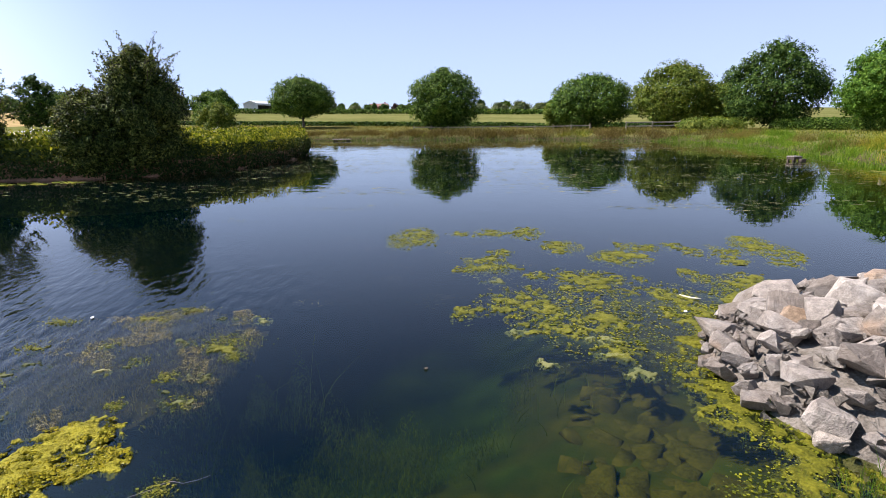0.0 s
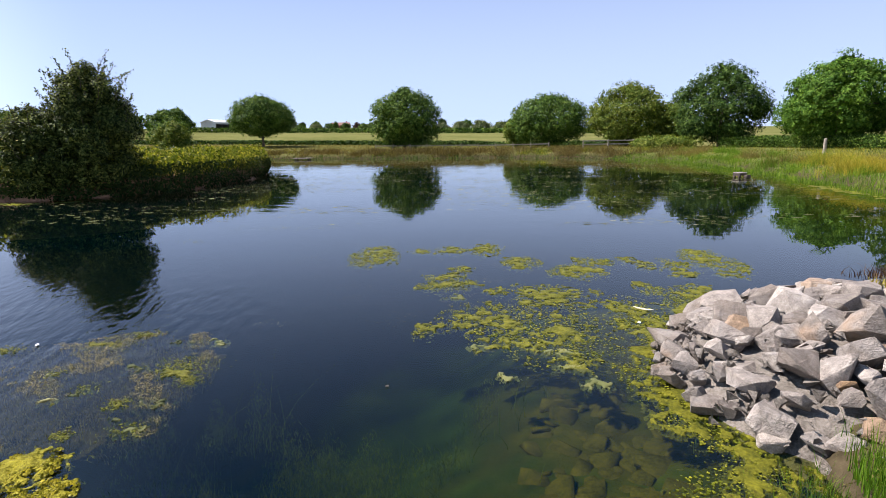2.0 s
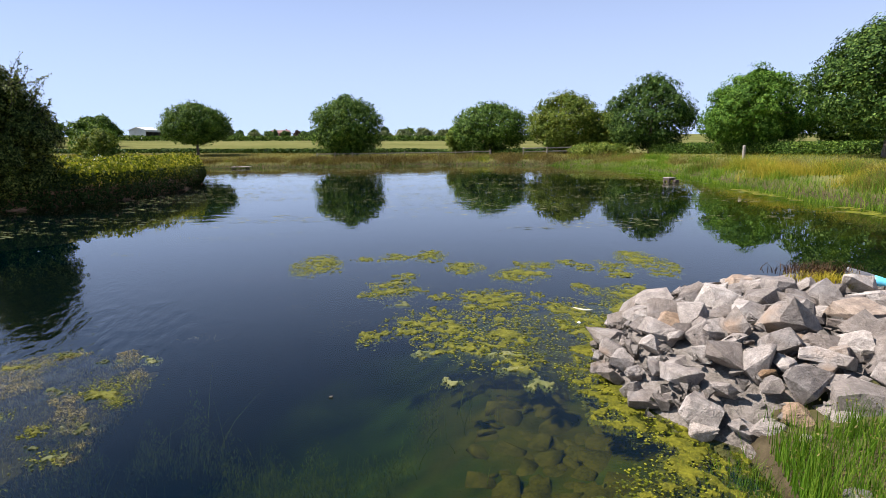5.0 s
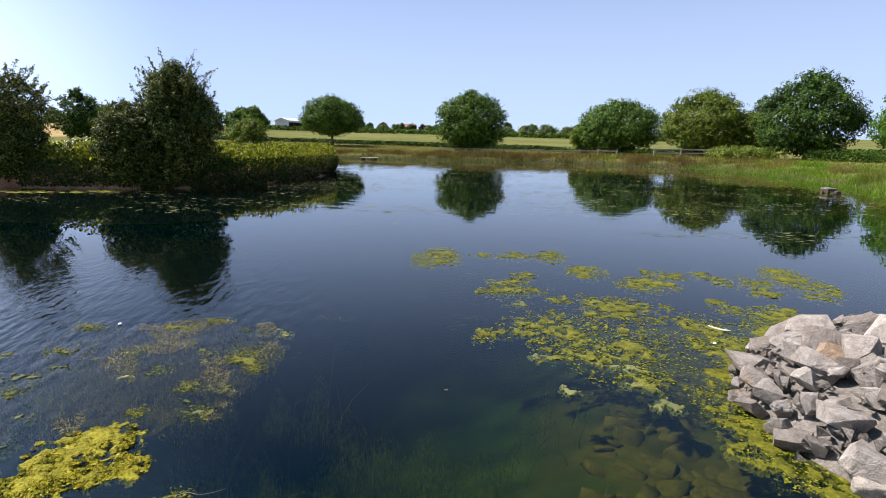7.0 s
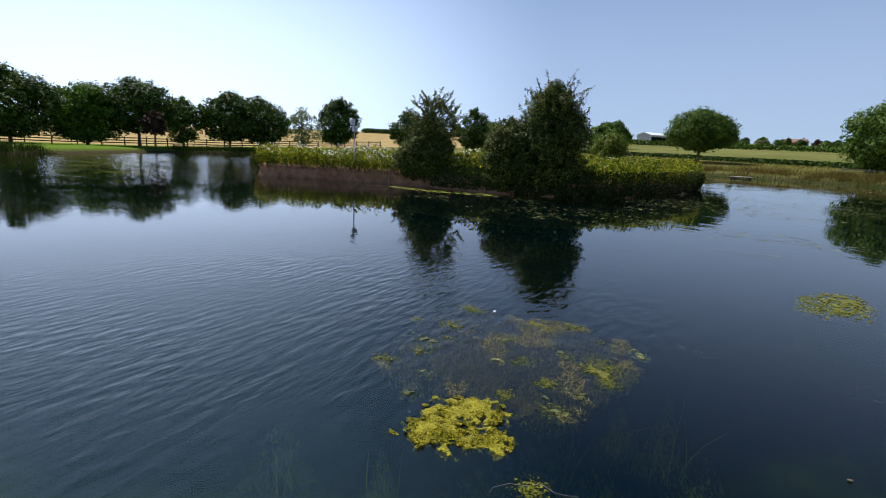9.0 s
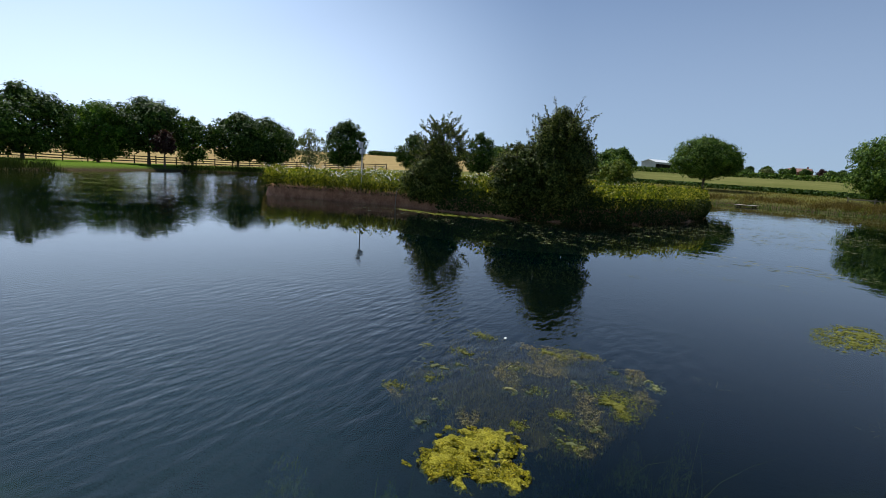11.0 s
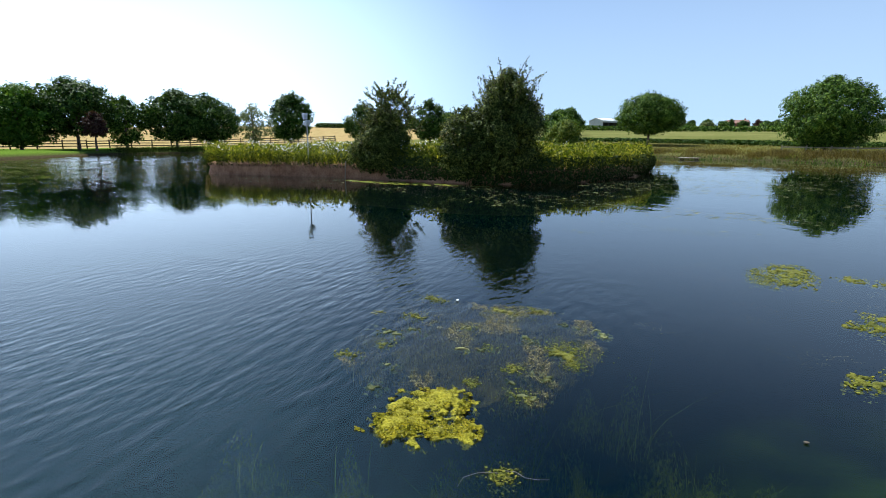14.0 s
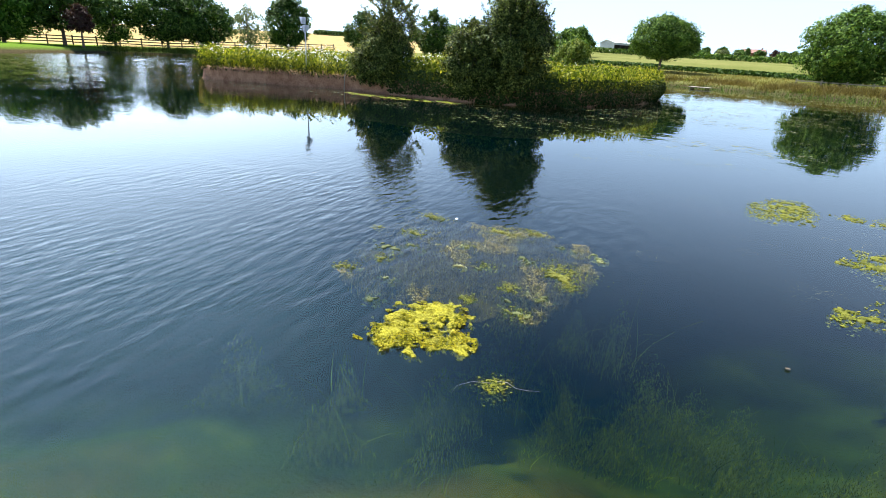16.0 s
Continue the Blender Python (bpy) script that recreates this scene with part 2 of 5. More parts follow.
def ground_material():
    m, nt, bsdf = material("ground")
    pos = position(nt)
    xyz = nt.nodes.new("ShaderNodeSeparateXYZ")
    nt.links.new(pos, xyz.inputs[0])
    fine = noise_tex(nt, 9.0, 5, 0.65, pos)
    mid = noise_tex(nt, 0.6, 4, 0.55, pos)
    far = noise_tex(nt, 0.045, 3, 0.5, pos)
    grass = ramp(nt, fine, [(0.3, (0.045, 0.06, 0.014)), (0.55, (0.08, 0.094, 0.024)), (0.75, (0.13, 0.13, 0.047))])
    dry = ramp(nt, mid, [(0.35, (0.12, 0.12, 0.04)), (0.65, (0.2, 0.185, 0.075))])
    meadow = mix(nt, ramp(nt, far, [(0.35, (0.25, 0.25, 0.25)), (0.65, (0.8, 0.8, 0.8))]), grass, dry)
    wheat = ramp(nt, mid, [(0.3, (0.25, 0.18, 0.08)), (0.7, (0.34, 0.255, 0.12))])

    def above(socket, edge, width):
        r = nt.nodes.new("ShaderNodeMapRange")
        r.inputs[1].default_value, r.inputs[2].default_value = edge, edge + width
        nt.links.new(socket, r.inputs[0])
        return r.outputs[0]
    west = above(xyz.outputs[0], -78.0, -0.6)
    lawn_x = above(xyz.outputs[0], -46.0, -3.0)
    lawn = ramp(nt, fine, [(0.3, (0.065, 0.115, 0.012)), (0.7, (0.115, 0.17, 0.028))])
    def product(p, q):
        n = nt.nodes.new("ShaderNodeMath")
        n.operation = "MULTIPLY"
        nt.links.new(p, n.inputs[0])
        nt.links.new(q, n.inputs[1])
        return n.outputs[0]
    slant = nt.nodes.new("ShaderNodeMath")
    slant.operation = "MULTIPLY_ADD"
    nt.links.new(xyz.outputs[0], slant.inputs[0])
    slant.inputs[1].default_value = 1.2
    nt.links.new(xyz.outputs[1], slant.inputs[2])
    col = mix(nt, product(lawn_x, above(xyz.outputs[1], 45.0, -5.0)), meadow, lawn)
    col = mix(nt, product(west, above(slant.outputs[0], 0.0, -4.0)), col, wheat)
    shore = above(xyz.outputs[2], 0.12, 0.3)
    # wet shore soil, darkened further to stand in for shade along the banks
    shaded_mud = ramp(nt, fine, [(0.3, (0.03, 0.024, 0.013)), (0.7, (0.08, 0.062, 0.035))])
    col = mix(nt, shore, shaded_mud, col)
    # the bed of the pond: olive silt, then weed, painted near-black where light fades
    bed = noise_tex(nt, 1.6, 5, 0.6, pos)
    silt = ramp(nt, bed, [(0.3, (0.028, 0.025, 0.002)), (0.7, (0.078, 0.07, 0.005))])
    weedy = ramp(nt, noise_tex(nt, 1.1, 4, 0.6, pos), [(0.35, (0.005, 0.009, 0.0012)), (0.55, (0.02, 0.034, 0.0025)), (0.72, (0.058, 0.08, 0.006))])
    # the water's loss of light with depth, put into the bed's colour
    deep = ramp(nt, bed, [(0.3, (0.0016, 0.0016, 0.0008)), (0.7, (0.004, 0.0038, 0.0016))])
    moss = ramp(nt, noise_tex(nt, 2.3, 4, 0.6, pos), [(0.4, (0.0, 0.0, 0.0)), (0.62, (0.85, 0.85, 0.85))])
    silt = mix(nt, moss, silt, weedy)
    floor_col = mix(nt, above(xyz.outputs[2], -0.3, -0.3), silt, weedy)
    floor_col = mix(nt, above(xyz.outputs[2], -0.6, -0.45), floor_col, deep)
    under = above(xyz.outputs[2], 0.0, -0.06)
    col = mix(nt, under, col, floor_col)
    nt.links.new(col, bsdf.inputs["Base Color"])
    bsdf.inputs["Roughness"].default_value = 0.9
    bsdf.inputs["Specular IOR Level"].default_value = 0.0
    bump(nt, bsdf, fine, 0.6, 0.05)
    return m


def water_material():
    m, nt, bsdf = material("pond_water")
    nt.nodes.remove(bsdf)
    pos = position(nt)
    xyz = nt.nodes.new("ShaderNodeSeparateXYZ")
    nt.links.new(pos, xyz.inputs[0])
    # wind ripples: short crests that run to the north-west, only where the breeze touches the open western water
    turn = nt.nodes.new("ShaderNodeMapping")
    turn.inputs["Rotation"].default_value = (0, 0, radians(-22))
    nt.links.new(pos, turn.inputs[0])
    mp = nt.nodes.new("ShaderNodeMapping")
    mp.inputs["Scale"].default_value = (1.0, 0.34, 1.0)
    nt.links.new(turn.outputs[0], mp.inputs[0])
    ripple = noise_tex(nt, 11.0, 2, 0.4, mp.outputs[0])
    swell = noise_tex(nt, 1.1, 2, 0.5, mp.outputs[0])
    gust = ramp(nt, noise_tex(nt, 0.5, 3, 0.55, pos), [(0.36, (0.4, 0.4, 0.4)), (0.6, (1, 1, 1))])

    def span(socket, a, b, lo, hi):
        r = nt.nodes.new("ShaderNodeMapRange")
        for k, v in enumerate((a, b, lo, hi)):
            r.inputs[k + 1].default_value = v
        nt.links.new(socket, r.inputs[0])
        return r.outputs[0]

    def times(p, q):
        n = nt.nodes.new("ShaderNodeMath")
        n.operation = "MULTIPLY"
        nt.links.new(p, n.inputs[0])
        nt.links.new(q, n.inputs[1])
        return n.outputs[0]
    west = span(xyz.outputs[0], -0.9, -2.9, 0.0, 1.0)
    lee = span(xyz.outputs[1], 7.0, 3.6, 0.08, 1.0)
    breeze = times(span(xyz.outputs[0], -10.0, -24.0, 0.0, 0.45), span(xyz.outputs[1], 12.5, 8.5, 0.0, 1.0))
    far_off = span(xyz.outputs[0], -29.0, -40.0, 0.0, 0.1)
    blown = nt.nodes.new("ShaderNodeMath")
    blown.operation = "MAXIMUM"
    nt.links.new(breeze, blown.inputs[0])
    nt.links.new(far_off, blown.inputs[1])
    off = blown.outputs[0]
    calm = span(xyz.outputs[0], -3.8, -8.5, 1.0, 0.05)
    top = nt.nodes.new("ShaderNodeMath")
    top.operation = "MAXIMUM"
    nt.links.new(times(times(west, lee), calm), top.inputs[0])
    nt.links.new(off, top.inputs[1])
    amount = times(top.outputs[0], gust)
    both = mix(nt, 0.2, ripple, swell)
    b = node(nt, "Bump", Distance=0.019)
    nt.links.new(amount, b.inputs["Strength"])
    nt.links.new(both, b.inputs["Height"])
    # long low ripples that break up the reflections further out
    flat = nt.nodes.new("ShaderNodeMapping")
    flat.inputs["Scale"].default_value = (0.3, 1.0, 1.0)
    nt.links.new(pos, flat.inputs[0])
    lazy = noise_tex(nt, 2.6, 2, 0.5, flat.outputs[0])
    b2 = node(nt, "Bump", Distance=0.016)
    open_west = span(xyz.outputs[0], -12.0, -34.0, 0.0, 0.5)
    chop = nt.nodes.new("ShaderNodeMath")
    chop.operation = "MAXIMUM"
    nt.links.new(span(xyz.outputs[1], 7.0, 16.0, 0.0, 0.4), chop.inputs[0])
    nt.links.new(open_west, chop.inputs[1])
    streaks = ramp(nt, noise_tex(nt, 0.5, 3, 0.6, pos), [(0.44, (0.03, 0.03, 0.03)), (0.58, (1, 1, 1))])
    nt.links.new(times(chop.outputs[0], streaks), b2.inputs["Strength"])
    nt.links.new(lazy, b2.inputs["Height"])
    # a fresher breeze on the open water in the west
    waves = noise_tex(nt, 1.1, 3, 0.55, flat.outputs[0])
    b3 = node(nt, "Bump", Distance=0.13)
    nt.links.new(times(span(xyz.outputs[0], -17.0, -33.0, 0.0, 1.0), ramp(nt, noise_tex(nt, 0.22, 3, 0.6, pos), [(0.36, (0.15, 0.15, 0.15)), (0.56, (1, 1, 1))])), b3.inputs["Strength"])
    nt.links.new(waves, b3.inputs["Height"])
    nt.links.new(b3.outputs[0], b2.inputs["Normal"])
    nt.links.new(b2.outputs[0], b.inputs["Normal"])
    fr = node(nt, "Fresnel", IOR=1.333)
    nt.links.new(b.outputs[0], fr.inputs["Normal"])
    tp = nt.nodes.new("ShaderNodeBsdfTransparent")
    tp.inputs[0].default_value = (0.62, 0.66, 0.4, 1)
    gl = nt.nodes.new("ShaderNodeBsdfGlossy")
    gl.inputs["Color"].default_value = (1, 1, 1, 1)
    gl.inputs["Roughness"].default_value = 0.0
    nt.links.new(b.outputs[0], gl.inputs["Normal"])
    mx = nt.nodes.new("ShaderNodeMixShader")
    nt.links.new(fr.outputs[0], mx.inputs[0])
    haze = nt.nodes.new("ShaderNodeBsdfDiffuse")
    haze.inputs[0].default_value = (0.0, 0.2, 0.25, 1)
    body = nt.nodes.new("ShaderNodeMixShader")
    body.inputs[0].default_value = 0.009
    nt.links.new(tp.outputs[0], body.inputs[1])
    nt.links.new(haze.outputs[0], body.inputs[2])
    nt.links.new(body.outputs[0], mx.inputs[1])
    nt.links.new(gl.outputs[0], mx.inputs[2])
    nt.links.new(mx.outputs[0], nt.nodes["Material Output"].inputs[0])
    return m


def stone_material():
    m, nt, bsdf = material("limestone")
    info = nt.nodes.new("ShaderNodeObjectInfo")
    tc = nt.nodes.new("ShaderNodeTexCoord").outputs["Object"]
    fine = noise_tex(nt, 26, 6, 0.65, tc)
    big = noise_tex(nt, 5, 4, 0.6, tc)
    base = ramp(nt, info.outputs["Random"], [(0, (0.19, 0.16, 0.13)), (0.35, (0.235, 0.208, 0.178)), (0.7, (0.335, 0.3, 0.26)), (0.94, (0.47, 0.43, 0.375)), (1, (0.3, 0.19, 0.095))])
    tone = ramp(nt, big, [(0.3, (0.6, 0.57, 0.55)), (0.7, (1.2, 1.16, 1.12))])
    col = mix(nt, 1.0, base, tone, "MULTIPLY")
    speck = ramp(nt, fine, [(0.35, (0.75, 0.74, 0.72)), (0.6, (1.05, 1.05, 1.05))])
    col = mix(nt, 1.0, col, speck, "MULTIPLY")
    crust = ramp(nt, noise_tex(nt, 3.4, 5, 0.65, position(nt)), [(0.52, (0, 0, 0)), (0.7, (0.25, 0.25, 0.25))])
    col = mix(nt, crust, col, (0.62, 0.585, 0.53))
    rust = ramp(nt, noise_tex(nt, 2.2, 4, 0.6, position(nt)), [(0.6, (0, 0, 0)), (0.72, (0.55, 0.55, 0.55))])
    col = mix(nt, rust, col, (0.36, 0.22, 0.11))
    nt.links.new(col, bsdf.inputs["Base Color"])
    bsdf.inputs["Roughness"].default_value = 0.85
    bump(nt, bsdf, mix(nt, 0.6, fine, big), 0.9, 0.05)
    return m


M_GROUND = ground_material()
M_WATER = water_material()
M_STONE = stone_material()
M_OAK = foliage("oak_leaves", (0.02, 0.045, 0.009), (0.06, 0.125, 0.016), (0.2, 0.29, 0.055), 0.16)
M_DARK = foliage("dark_leaves", (0.014, 0.034, 0.008), (0.04, 0.088, 0.014), (0.14, 0.21, 0.045), 0.13)
M_FRESH = foliage("fresh_leaves", (0.028, 0.075, 0.008), (0.065, 0.145, 0.016), (0.16, 0.27, 0.045))
M_YELLOW = foliage("yellowish_leaves", (0.045, 0.075, 0.01), (0.11, 0.16, 0.022), (0.25, 0.28, 0.06))
M_THORN = foliage("thorn_leaves", (0.016, 0.026, 0.006), (0.058, 0.085, 0.016), (0.25, 0.28, 0.07), 0.13)
M_GREY = foliage("willow_leaves", (0.07, 0.1, 0.045), (0.13, 0.165, 0.075), (0.22, 0.24, 0.12))
M_PURPLE = foliage("purple_leaves", (0.03, 0.016, 0.018), (0.06, 0.03, 0.03), (0.1, 0.06, 0.045))
M_HERB = foliage("herbs", (0.03, 0.05, 0.006), (0.13, 0.165, 0.018), (0.36, 0.35, 0.06), 0.38)
M_RUSH = foliage("rushes", (0.045, 0.105, 0.009), (0.11, 0.22, 0.018), (0.25, 0.34, 0.045), 0.4)
M_DRY = foliage("dry_rushes", (0.09, 0.08, 0.025), (0.17, 0.145, 0.045), (0.28, 0.23, 0.09), 0.35)
M_BROWN = foliage("brown_rushes", (0.045, 0.036, 0.012), (0.11, 0.085, 0.03), (0.22, 0.175, 0.065), 0.25)
M_GOLD = foliage("golden_grass", (0.16, 0.16, 0.02), (0.34, 0.29, 0.035), (0.48, 0.4, 0.07), 0.4)
M_ALGAE = plain("floating_algae", (0.035, 0.042, 0.006), (0.17, 0.162, 0.02), 8.0, 0.7, 0.8, 0, 0.02, 0.1)
M_ALGAE_FLAKE = foliage("algae_flakes", (0.07, 0.085, 0.008), (0.14, 0.15, 0.012), (0.24, 0.235, 0.022), 0.2, 0.45, 5.0)
M_ALGAE_DULL = foliage("dull_algae", (0.06, 0.07, 0.025), (0.13, 0.14, 0.055), (0.26, 0.26, 0.12), 0.2, 0.5, 5.0)
M_FILM = plain("algae_film", (0.03, 0.036, 0.004), (0.16, 0.15, 0.011), 8.0, 0.7, 0.7, 0, 0.02, 0.1)
M_MAT = plain("bright_algae", (0.13, 0.12, 0.01), (0.44, 0.385, 0.03), 14.0, 0.7, 1.0, 0, 0.03, 0.1)
M_MAT_FLAKE = foliage("bright_algae_flakes", (0.1, 0.1, 0.007), (0.24, 0.21, 0.012), (0.42, 0.36, 0.025), 0.25, 0.4, 6.0)
# sedge green; also the painted shade of the leaves on the island's bank
M_SEDGE_AND_SHADE = foliage("sedge", (0.013, 0.025, 0.006), (0.032, 0.055, 0.012), (0.075, 0.1, 0.026), 0.12)
M_WEED = foliage("drowned_weed", (0.024, 0.02, 0.01), (0.075, 0.06, 0.028), (0.27, 0.215, 0.09), 0.2, 0.6, 3.0)
M_WEEDBED = plain("weed_bed", (0.02, 0.017, 0.011), (0.07, 0.056, 0.036), 4.0, 0.95, 0.6, 0, 0.02, 0.0)
M_TIPS = foliage("weed_tips", (0.1, 0.085, 0.035), (0.2, 0.17, 0.065), (0.36, 0.31, 0.13), 0.2, 0.6, 3.0)
M_DEEPWEED = foliage("deep_weed", (0.035, 0.055, 0.004), (0.09, 0.12, 0.007), (0.17, 0.2, 0.013), 0.2, 0.9, 1.5)
M_SILT = plain("silted_stone", (0.03, 0.027, 0.004), (0.095, 0.08, 0.012), 3.0, 0.95, 0.5, 0, 0.01, 0.0)
M_PETAL = plain("white_petals", (0.7, 0.7, 0.66), (0.85, 0.85, 0.82), 20, 0.6, 0)
M_BARK = plain("bark", (0.06, 0.045, 0.032), (0.16, 0.125, 0.09), 6, 0.9, 0.6)
M_EARTH = plain("bank_earth", (0.2, 0.09, 0.045), (0.44, 0.245, 0.14), 3.0, 0.95, 0.8, 0, 0.05)
M_RUBBLE = plain("rubble", (0.07, 0.06, 0.045), (0.24, 0.21, 0.175), 9.0, 0.95, 0.8, 0, 0.03)
M_TIMBER = plain("fence_timber", (0.035, 0.025, 0.018), (0.1, 0.075, 0.055), 5.0, 0.8, 0.3)
M_GREYWOOD = plain("weathered_wood", (0.2, 0.17, 0.13), (0.38, 0.33, 0.26), 5.0, 0.85, 0.4)

# ---- the lie of the land ----
POND = rounded([(-4.5, -4.2), (-2.2, -2.2), (-1.0, -0.9), (-0.25, 0.3), (0.5, 0.75), (1.45, 1.2), (1.95, 2.1), (2.1, 3.0), (2.3, 4.6), (3.4, 5.0), (4.6, 4.3), (7.0, 4.2), (10.2, 7.0), (10.9, 10.5), (10.4, 14.2),
                (11.2, 19.0), (11.8, 24.0), (12.0, 30), (11.6, 38.0), (6.5, 43.6), (-2.4, 46.8), (-8.5, 46.0), (-18.5, 48.6), (-30, 47.5), (-48, 42), (-62, 30), (-66.5, 17), (-55, 5), (-48, -1),
                (-34, -9), (-18, -8), (-9, -6)], 2)
ISLAND = rounded([(-25.5, 9.2), (-21.5, 11.6), (-17.6, 13.5), (-13.4, 13.9), (-10.9, 16.0), (-10.2, 19.5), (-10.9, 24.5), (-12.8, 29.0), (-15.5, 30.5), (-19, 27), (-23.5, 20), (-28.5, 12.5)], 2)


def land(x, y):
    x, y = np.asarray(x, dtype=float), np.asarray(y, dtype=float)
    d = edge_distance(x, y, POND)
    wet = inside(x, y, POND)
    rise = np.clip(-0.5 * x + 0.85 * y - 58, 0, 330)
    hill = 0.029 * rise + 0.00001 * rise ** 2
    hill = hill + 0.022 * np.clip(-x - 80, 0, 90) * np.clip((215 - y) / 60, 0, 1)
    dry = 0.1 + 0.42 * (1 - np.exp(-d / 1.2)) + hill * np.clip(d / 6, 0, 1) + 0.12 * (value_noise(x * 0.15, y * 0.15) - 0.5) * np.clip(d / 4, 0, 1)
    lip = np.clip((-x - 46) / 6, 0, 1) * (y < 25)
    dry = dry + lip * 0.12 * np.exp(-d / 2)
    # a shallow shelf along the near bank, then a slope into deep water
    shelf = np.clip(d - 1.25 + 0.6 * (value_noise(x * 1.1, y * 1.1, 2) - 0.5), 0, None)
    bed = -0.05 - 0.28 * (1 - np.exp(-d / 0.7)) - 0.95 * (1 - np.exp(-(shelf / 1.8) ** 1.5)) + 0.07 * (value_noise(x * 1.9, y * 1.9, 1) - 0.5)
    return np.where(wet, bed, dry)


def axis(spans):
    return np.concatenate([np.arange(a, b, s) for a, b, s in spans] + [[spans[-1][1]]])


gx = axis([(-3000, -400, 260), (-400, -90, 15), (-90, -30, 1.1), (-30, -5, 0.9), (-5, 5.5, 0.16), (5.5, 16, 0.5), (16, 60, 2), (60, 300, 20), (300, 3000, 270)])
gy = axis([(-3000, -200, 280), (-200, -12, 12), (-12, 0, 0.8), (0, 6.2, 0.16), (6.2, 52, 0.8), (52, 90, 2.5), (90, 420, 12), (420, 3000, 258)])
X, Y = np.meshgrid(gx, gy, indexing="ij")
Z = land(X.ravel(), Y.ravel())
i, j = np.meshgrid(np.arange(len(gx) - 1), np.arange(len(gy) - 1), indexing="ij")
quad = np.stack([i * len(gy) + j, (i + 1) * len(gy) + j, (i + 1) * len(gy) + j + 1, i * len(gy) + j + 1], -1).reshape(-1, 4)
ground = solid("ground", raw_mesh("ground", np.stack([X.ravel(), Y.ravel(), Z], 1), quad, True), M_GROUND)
tagged(ground, "grassy meadow, wheat field and muddy pond bed painted darker with depth", "ground", kind="structure")

bm = bmesh.new()
bmesh.ops.create_grid(bm, x_segments=8, y_segments=8, size=0.5)
bmesh.ops.scale(bm, vec=(84, 60, 1), verts=bm.verts)
bmesh.ops.translate(bm, vec=(-27.5, 21.5, 0), verts=bm.verts)
water = from_bm("water", bm, M_WATER)
tagged(water, "calm clear pond water, rippled by a light wind", "water", kind="structure")


def island_body():
    """A low island with a steep, eroded earth bank."""
    p = np.asarray(ISLAND)
    c = p.mean(0)
    n = len(p)
    # ring by ring: (scale out from the middle, metres; height)
    rings = [(0.25, -1.1), (0.05, -0.12), (0.0, 0.05), (-0.06, 0.3), (0.02, 0.48), (-0.25, 0.56), (-1.2, 0.62)]
    out = unit(p - c)
    vs = []
    for k, (o, z) in enumerate(rings):
        wob = (value_noise(p[:, 0] * 1.7 + k * 3, p[:, 1] * 1.7) - 0.5) * (0.3 if 0 < k < 6 else 0)
        q = p + out * (o + wob)[:, None]
        vs.append(np.column_stack([q, np.full(n, z) + (value_noise(p[:, 0] * 2.2, p[:, 1] * 2.2 + k) - 0.5) * (0.1 if k > 2 else 0)]))
    v = np.concatenate(vs + [np.array([[c[0], c[1], 0.7]])])
    bm = bmesh.new()
    bv = [bm.verts.new(q) for q in v]
    for k in range(len(rings) - 1):
        for a in range(n):
            b = (a + 1) % n
            bm.faces.new((bv[k * n + a], bv[k * n + b], bv[(k + 1) * n + b], bv[(k + 1) * n + a]))
    for a in range(n):
        bm.faces.new((bv[6 * n + a], bv[6 * n + (a + 1) % n], bv[-1]))
    return from_bm("island", bm, M_EARTH, smooth=True)


island = tagged(island_body(), "low island with an eroded reddish earth bank", "island", kind="structure")


